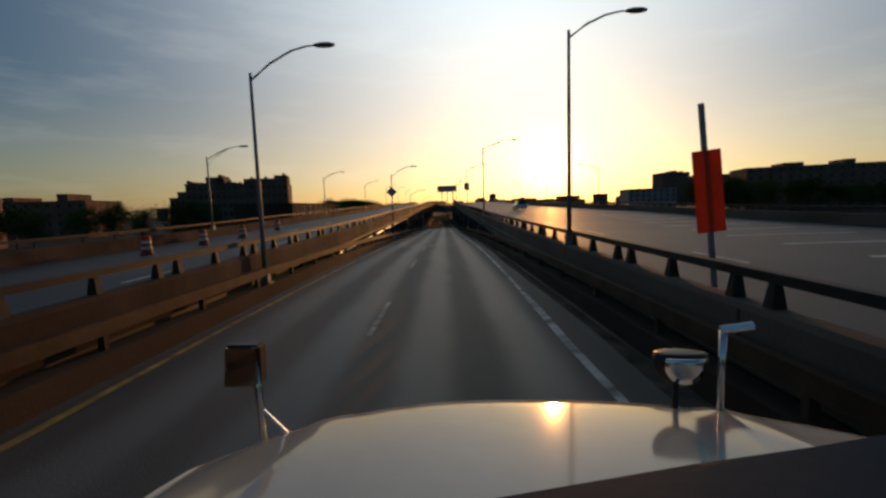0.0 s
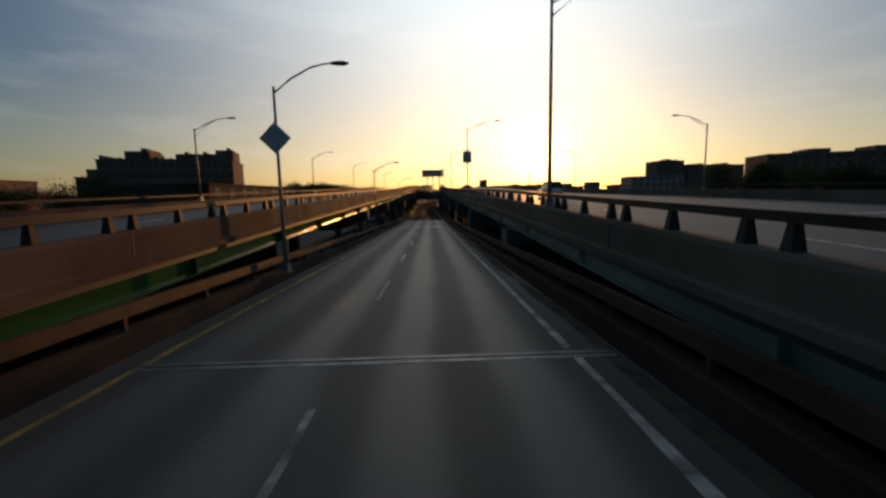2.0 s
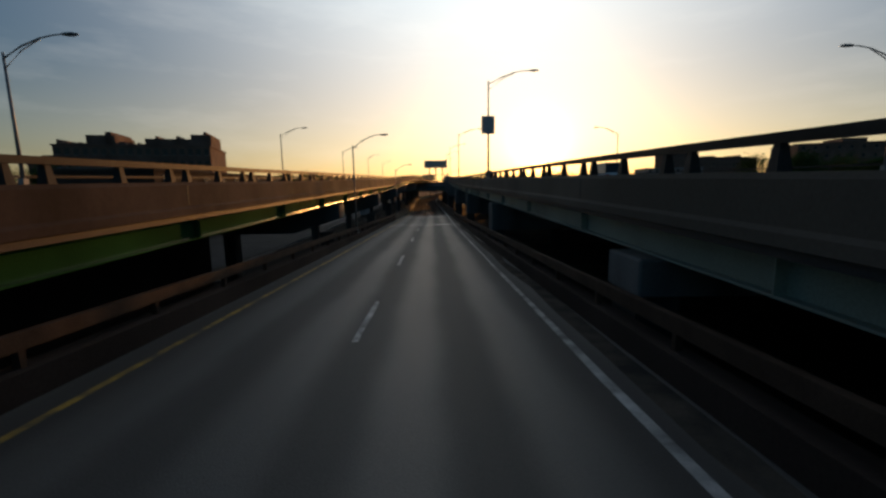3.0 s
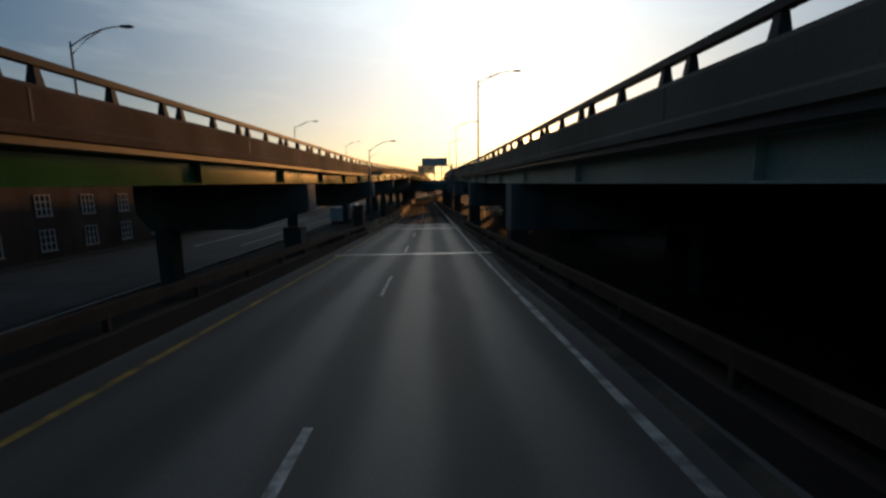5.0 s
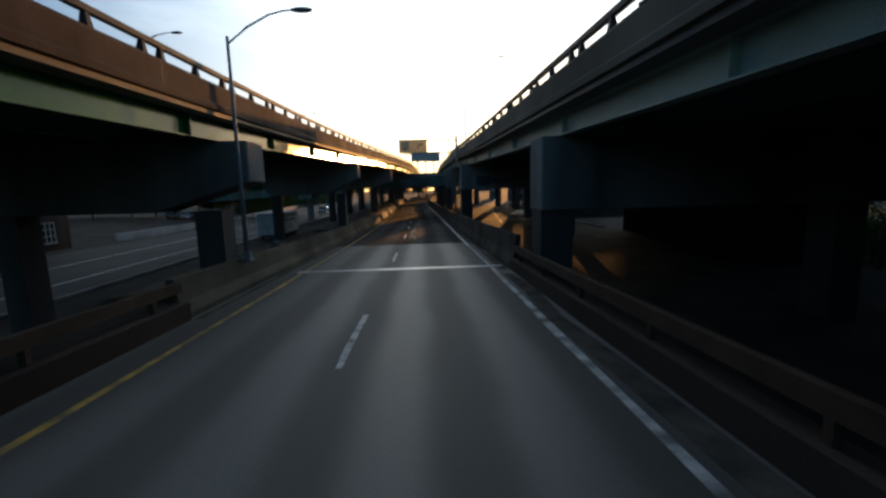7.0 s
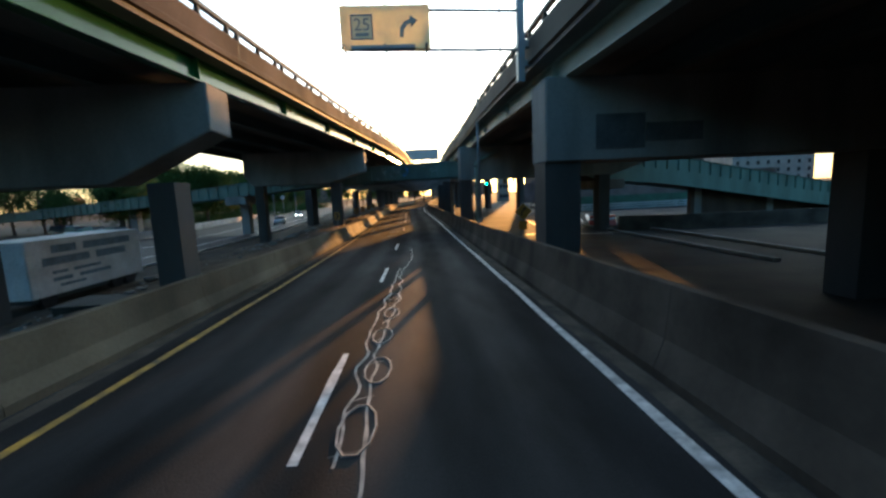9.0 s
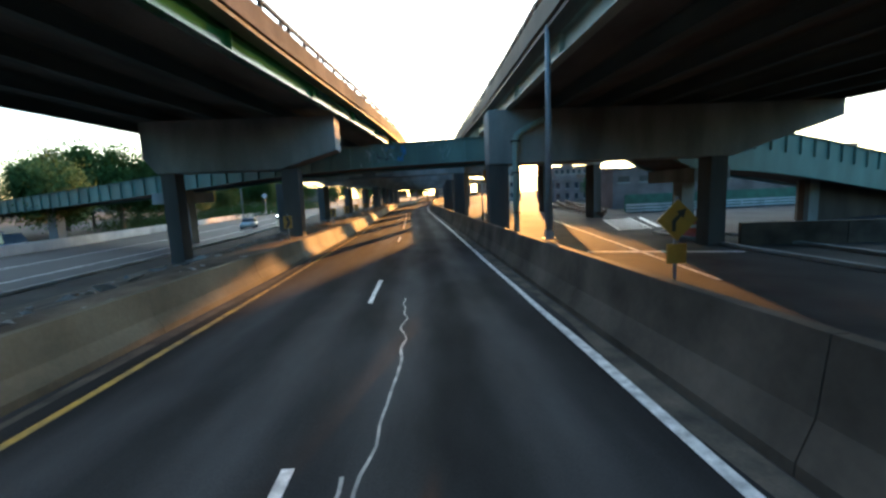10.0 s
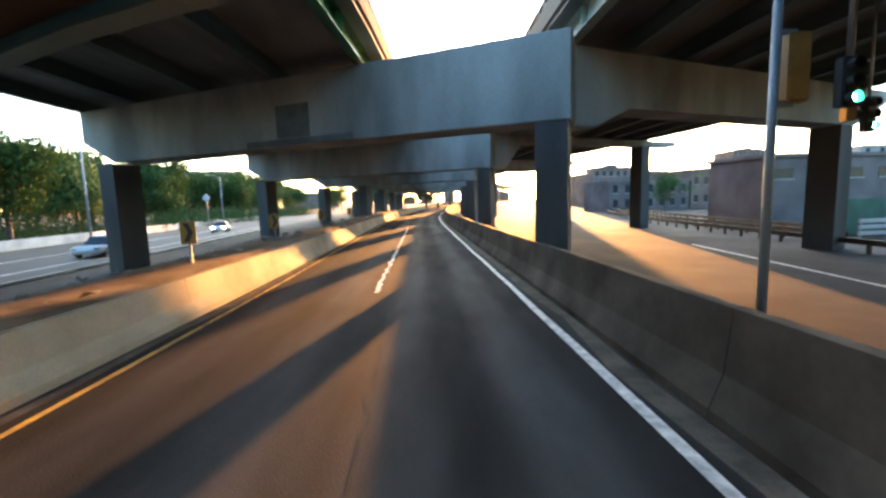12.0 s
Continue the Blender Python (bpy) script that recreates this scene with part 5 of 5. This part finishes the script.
# added sun block: its long shadow falls on the left lane
house("corner_house", 33.0, 300, 37.2, 300.4, 4, 10.2, TANWALL, "narrow tan house added beyond the street to shade the road", 4, 3, [(0.5, 0.8, 0.5)])
house("depot", 52.5, 316, 94, 320, 14, 5.5, BRICK, "brick house row beyond the street", 4, 13, [(0.2, 0.3, 0.7), (0.6, 0.75, 0.5)])
# added shadow caster for the street under the right deck
house("depot", 50.5, 303.4, 67, 306, 5, 6.6, MAUVE, "mauve brick shop house added to shade the right street", 3, 7, [(0.3, 0.5, 0.8)])
house("depot", 88, 201, 106, 195, 12, 1.0, PALEWALL, "pale low shop row seen beyond the columns", 2, 6, [(0.3, 0.5, 0.8)])
house("row_house", -36, 100, -36, 146, 14, 4.5, STAINED, "brick row house with white-framed windows beside the street", 3, 9, win=(1.5, 1.9), muntins=True)
house("apartment_block", -80, 300, -60, 310, 20, 9, PALEWALL, "pale apartment block behind the trees", 5, 6)
rb = random.Random(11)
for k in range(34):
    x = -520 + k * 34 + rb.uniform(-8, 8)
    y = 560 + rb.uniform(-60, 160)
    if -90 < x < 130:
        y += 260
    w = rb.uniform(14, 34)
    house("far_block", x, y, x + w, y + rb.uniform(-4, 4), 20, rb.uniform(6, 15), BRICK, "dark block on the far skyline", 3, 5, [(rb.uniform(0.1, 0.5), rb.uniform(0.55, 0.8), rb.uniform(1, 3))] if k % 2 else [])
bb = thing("billboard", "large billboard on steel legs above the skyline", "billboard", (2.6, 314, GROUND))
part("panel", boxes((-7.2, 7.2, -0.3, 0.3, 19.0, 23.4)), ALU, bb)
part("catwalk", boxes((-7.4, 7.4, -1.2, -0.3, 18.7, 18.85)), DARKSTEEL, bb)
for x in (-4, 0, 4):
    part("leg", boxes((x - 0.3, x + 0.3, 0.3, 0.9, 0, 22)), DARKSTEEL, bb)
low_wall("green_fence", [(28.4, 202.4), (41, 203.8), (74, 207.5)], 2.5, 0.08, FENCE, "green sheet fence along the crossing street")
road_beam = thing("guard_beam", "pale steel guard beams in three rows along the crossing street", "guard rail", kind="structure")
for z in (0.2, 0.6, 1.0):
    rail = boxes((0, 46, -0.07, 0.07, 0, 0.24), bevel=0.03)
    bmesh.ops.rotate(rail, matrix=Matrix.Rotation(math.atan2(4.9, 46), 3, "Z"), verts=rail.verts)
    bmesh.ops.translate(rail, vec=(27.6, 200.4, GROUND + z), verts=rail.verts)
    part("beam", rail, LIMEWASH, road_beam)
for k in range(24):
    px, py = 28.0 + k * 1.95, 200.6 + k * 1.95 * 4.9 / 46
    part("post", boxes((px - 0.06, px + 0.06, py, py + 0.12, GROUND, GROUND + 1.25)), GALV, road_beam)
def beam_rail(pts, h, label):
    """Steel beam on short posts along the points."""
    e = thing("guard_beam", label, "guard rail", kind="structure")
    for (xa, ya), (xb, yb) in zip(pts, pts[1:]):
        d = Vector((xb - xa, yb - ya, 0))
        turn = Matrix.Rotation(math.atan2(d.y, d.x), 3, "Z")
        bm = boxes((0, d.length, -0.06, 0.06, h - 0.28, h - 0.17), (0, d.length, -0.06, 0.06, h - 0.13, h), (0, d.length, -0.03, 0.03, h - 0.17, h - 0.13))
        bmesh.ops.rotate(bm, matrix=turn, verts=bm.verts)
        bmesh.ops.translate(bm, vec=(xa, ya, GROUND), verts=bm.verts)
        part("beam", bm, RUST, e)
        n = max(1, int(d.length / 1.9))
        for k in range(n):
            p = Vector((xa, ya, GROUND)) + d * ((k + 0.5) / n)
            part("post", boxes((p.x - 0.07, p.x + 0.07, p.y - 0.07, p.y + 0.07, GROUND - 0.05, GROUND + h - 0.28)), RUST, e)


for dx, hh in ((0.0, 0.7), (2.0, 0.8), (4.2, 0.95)):
    beam_rail([(21.4 + dx, 193 + 2 * dx), (24.5 + dx, 221), (31.0 + dx, 246), (40.0 + dx, 270)], hh, "rusty guard beam on posts beside the street")


# ---------------------------------------------------------------- trees
def tree(x, y, h, seed, label="leafy green street tree", dense=2600):
    rng = random.Random(seed)
    e = thing("tree", label, "tree", (x, y, GROUND), rng.uniform(0, 360), "trees")
    bm = tube([(0, 0, 0), (0.1, 0.05, h * 0.25), (0.0, 0.1, h * 0.55)], h * 0.028, h * 0.016, 7)
    tips = []
    for k in range(7):
        a, r = rng.uniform(0, 6.28), h * rng.uniform(0.15, 0.3)
        z = h * rng.uniform(0.5, 0.85)
        tip = Vector((r * math.cos(a), r * math.sin(a), z))
        tube([(0.03, 0.06, h * rng.uniform(0.25, 0.5)), tip * 0.55 + Vector((0, 0, h * 0.18)), tip], h * 0.012, h * 0.004, 5, bm)
        tips.append(tip)
    tips += [Vector((rng.gauss(0, h * 0.15), rng.gauss(0, h * 0.15), h * rng.uniform(0.32, 0.95))) for _ in range(14)]
    part("trunk", bm, BARK, e)
    verts, faces = [], []
    for k in range(dense):
        c = tips[k % len(tips)]
        p = c + Vector((rng.gauss(0, 1), rng.gauss(0, 1), rng.gauss(0, 0.8))) * h * 0.095
        u = Vector((rng.gauss(0, 1), rng.gauss(0, 1), rng.gauss(0, 1))).normalized() * h * 0.019
        w = u.orthogonal().normalized() * h * 0.013
        i = len(verts)
        verts += [p - u, p + w, p + u, p - w]
        faces.append((i, i + 1, i + 2, i + 3))
    me = bpy.data.meshes.new("crown")
    me.from_pydata([tuple(v) for v in verts], [], faces)
    me.materials.append(LEAF)
    crown = new("crown", me)
    crown.parent = e
    return e


def undergrowth(name, seed, x0, x1, y0, y1, count, h, label):
    """Low tangle of leafy shoots over a patch of ground."""
    rng = random.Random(seed)
    verts, faces = [], []
    for _ in range(count // 60):
        c = Vector((rng.uniform(x0, x1), rng.uniform(y0, y1), GROUND))
        hh = h * rng.uniform(0.4, 1.0)
        for _ in range(60):
            p = c + Vector((rng.gauss(0, 0.45) * hh, rng.gauss(0, 0.45) * hh, abs(rng.gauss(0.45, 0.28)) * hh))
            u = Vector((rng.gauss(0, 1), rng.gauss(0, 1), rng.gauss(0, 1))).normalized() * rng.uniform(0.07, 0.17)
            w = u.orthogonal().normalized() * u.length * 0.6
            i = len(verts)
            verts += [p - u, p + w, p + u, p - w]
            faces.append((i, i + 1, i + 2, i + 3))
    me = bpy.data.meshes.new(name)
    me.from_pydata([tuple(v) for v in verts], [], faces)
    me.materials.append(LEAF)
    tagged(new(name, me), label, "bushes", kind="stuff")


undergrowth("bushes", 61, -50, -41, 208, 330, 36000, 4.2, "dark green bushes below the street trees")
undergrowth("bushes", 62, -31, -34.5, 66, 100, 9000, 2.6, "dark bushes beside the street")
undergrowth("bushes", 63, 26, 34, 104, 140, 48000, 4.0, "dark scrub beyond the viaduct columns")
rt = random.Random(5)
for k in range(40):
    ty = 196 + k * 4.2 + rt.uniform(-3, 3)
    tree(max(-38.5 - max(0, (ty - 188) * 0.12) - rt.uniform(0, 20), 0.82 * (144.6 - ty)), ty, rt.uniform(7.5, 9.5) if ty < 212 else rt.uniform(10, 14), 100 + k, dense=9500)
for k in range(16):
    tree(-70 + rt.uniform(-6, 6) - k * 7, 128 + rt.uniform(-8, 8) - k * 2, rt.uniform(9, 13), 200 + k, "dark leafy tree beyond the viaduct", 3600)
for k in range(14):
    tree(118 + k * 6 + rt.uniform(-4, 4), 190 + rt.uniform(-15, 15), rt.uniform(11.5, 16.5), 300 + k, "dark leafy tree beyond the viaduct", 3600)
tree(43, 250, 6.5, 400)
tree(29.5, 120.5, 7.2, 401, "small dark leafy tree beyond the viaduct columns, some added for shade", 5000)
# six unseen trees, added to stop low sun coming through the wall opening
for k in range(6):
    tree(26.6 + 1.1 * (k % 2) + 0.2 * k, 129.5 + 2.3 * k, (8.6, 9.1, 8.8)[k % 3], 410 + k, "small dark leafy tree beyond the viaduct columns, some added for shade", 6000)
for k in range(6):
    tree(-58 - k * 6.5, 206 + rt.uniform(-4, 6), rt.uniform(8, 10), 420 + k, "dark leafy tree beyond the crossing bridge", 4000)
for k in range(13):
    tree(-62 + k * 5.2 + rt.uniform(-1, 1), 345 + rt.uniform(-12, 18), rt.uniform(9, 12), 440 + k, "leafy tree at the far end of the street", 3000)


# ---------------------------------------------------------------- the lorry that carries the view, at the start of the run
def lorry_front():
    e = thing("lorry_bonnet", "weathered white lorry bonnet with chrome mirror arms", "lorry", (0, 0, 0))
    cx = 0.33
    nu, nv = 40, 22
    bm = bmesh.new()
    rows = []
    for j in range(nv + 1):
        v = j / nv
        row = []
        for i in range(nu + 1):
            u = i / nu * 2 - 1
            x = cx + 1.42 * u
            front = 2.16 - 0.34 * abs(u) ** 2.6
            y = 0.62 + (front - 0.62) * v
            crown = 1.985 - 0.2 * v ** 1.4 - 0.12 * max(0.0, v - 0.86) / 0.14
            side = 0.17 * abs(u) ** 2.2 if u < 0 else 0.03 * u * u
            ridge = 0.018 * math.exp(-((abs(u) - 0.62 - 0.1 * (1 - v)) / 0.05) ** 2)
            row.append(bm.verts.new((x, y, crown - side * (0.6 + 0.4 * v) + ridge)))
        rows.append(row)
    for a, b in zip(rows, rows[1:]):
        for i in range(nu):
            bm.faces.new((a[i], a[i + 1], b[i + 1], b[i]))
    edge = rows[-1]
    low = [bm.verts.new((w.co.x, w.co.y + 0.06, w.co.z - 0.35)) for w in edge]
    for i in range(nu):
        bm.faces.new((edge[i], edge[i + 1], low[i + 1], low[i]))
    for side in (0, nu):
        col = [r[side] for r in rows]
        down = [bm.verts.new((w.co.x, w.co.y, w.co.z - 0.55)) for w in col]
        for k in range(nv):
            bm.faces.new((col[k], col[k + 1], down[k + 1], down[k]) if side else (col[k + 1], col[k], down[k], down[k + 1]))
    part("bonnet", bm, HOODWHITE, e, smooth=True)
    part("grille", boxes((cx - 0.75, cx + 0.75, 1.98, 2.08, 0.75, 1.42)), CHROME, e)
    part("bumper", boxes((cx - 1.2, cx + 1.2, 1.85, 2.15, 0.4, 0.72), bevel=0.05), CHROME, e)
    part("chassis", boxes((cx - 0.95, cx + 0.95, 0.7, 1.95, 0.5, 1.35)), DARKSTEEL, e)
    for sx in (-1, 1):
        bm = lathe([(0.28, -0.14), (0.49, -0.14), (0.52, -0.08), (0.52, 0.08), (0.49, 0.14), (0.28, 0.14)], 24)
        bmesh.ops.rotate(bm, matrix=Matrix.Rotation(math.pi / 2, 3, "Y"), verts=bm.verts)
        bmesh.ops.translate(bm, vec=(cx + sx * 1.02, 1.25, 0.52), verts=bm.verts)
        part("wheel", bm, TYRE, e)
        part("fender", boxes((cx + sx * 1.05 - 0.16, cx + sx * 1.05 + 0.16, 0.7, 1.85, 1.06, 1.3), bevel=0.05), HOODWHITE, e)
    cowl = bmesh.new()
    prof = [(-0.5, 2.02), (0.02, 2.165), (0.45, 2.245), (0.83, 2.325), (1.0, 2.325), (1.3, 2.24), (1.5, 2.04), (1.5, 1.6), (-0.5, 1.6)]
    prism(prof, 0.5, 0.78, cowl)
    bmesh.ops.bevel(cowl, geom=cowl.edges[:], offset=0.02, segments=2, affect="EDGES")
    part("cowl", cowl, COWL, e, "dark blue cowl panel")
    vent = mesh_from("vent_slat", boxes((-0.09, 0.09, -0.004, 0.0, -0.006, 0.006)), BLACK)
    for k in range(9):
        for q in range(3):
            ob = new("vent_slat", vent)
            ob.parent = e
            ob.location = (0.82 + 0.2 * q, 0.499, 2.2 - 0.03 * k)
    # left mirror: flat rectangular head on a braced arm
    m = part("mirror_arm", tube([(-0.86, 1.84, 1.55), (-0.885, 1.84, 1.86), (-0.9, 1.84, 2.12)], 0.017, 0.017, 8), CHROME, e, smooth=True)
    part("brace", tube([(-0.885, 1.84, 1.83), (-0.74, 1.84, 1.68)], 0.01, 0.01, 6), CHROME, e)
    part("mirror_head", boxes((-1.03, -0.87, 1.82, 1.9, 1.94, 2.13), bevel=0.012), BLACK, e, "black rectangular mirror head")
    bm = boxes((-0.07, 0.07, -0.004, 0.004, -0.085, 0.085))
    bmesh.ops.rotate(bm, matrix=Matrix.Rotation(math.radians(-6), 3, "X"), verts=bm.verts)
    bmesh.ops.translate(bm, vec=(-0.95, 1.808, 2.035), verts=bm.verts)
    part("mirror_glass", bm, MIRROR, e)
    # right mirrors: round convex head and an upper arm
    bm = lathe([(0.02, 0.0), (0.09, 0.012), (0.125, 0.04), (0.125, 0.07), (0.06, 0.11)], 20)
    bmesh.ops.rotate(bm, matrix=Matrix.Rotation(-math.pi / 2, 3, "X"), verts=bm.verts)
    bmesh.ops.translate(bm, vec=(1.06, 1.84, 2.04), verts=bm.verts)
    for v in bm.verts:
        v.co.z = min(v.co.z, 2.075)
    part("convex_mirror", bm, BLACK, e, "black round convex mirror", smooth=True)
    bm = lathe([(0.002, -0.02), (0.06, -0.012), (0.1, 0.006)], 20)
    bmesh.ops.rotate(bm, matrix=Matrix.Rotation(-math.pi / 2, 3, "X"), verts=bm.verts)
    bmesh.ops.translate(bm, vec=(1.06, 1.835, 2.04), verts=bm.verts)
    for v in bm.verts:
        v.co.z = min(v.co.z, 2.065)
    part("mirror_glass", bm, MIRROR, e, smooth=True)
    part("mirror_stem", tube([(1.03, 1.86, 1.7), (1.04, 1.88, 1.95)], 0.014, 0.014, 8), BLACK, e)
    part("mirror_arm", tube([(1.23, 1.84, 1.68), (1.22, 1.84, 2.0), (1.215, 1.84, 2.2)], 0.016, 0.016, 8), CHROME, e, smooth=True)
    part("arm_head", tube([(1.2, 1.84, 2.2), (1.33, 1.82, 2.225)], 0.02, 0.02, 8), CHROME, e)
    part("brace", tube([(1.225, 1.84, 1.76), (1.14, 1.84, 1.68)], 0.01, 0.01, 6), CHROME, e)
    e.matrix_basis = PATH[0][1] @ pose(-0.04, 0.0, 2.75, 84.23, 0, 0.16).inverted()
    return e


COWL = node_material("dark_cowl_plastic", (0.016, 0.022, 0.036), 0.6, scale=1.5, fine=20, amount=0.2, bump=0.05, grain=0.2, spec=0.15)
MIRROR = node_material("mirror_glass", (0.85, 0.85, 0.85), 0.04, 1.0, scale=2, fine=10, amount=0.05, bump=0)
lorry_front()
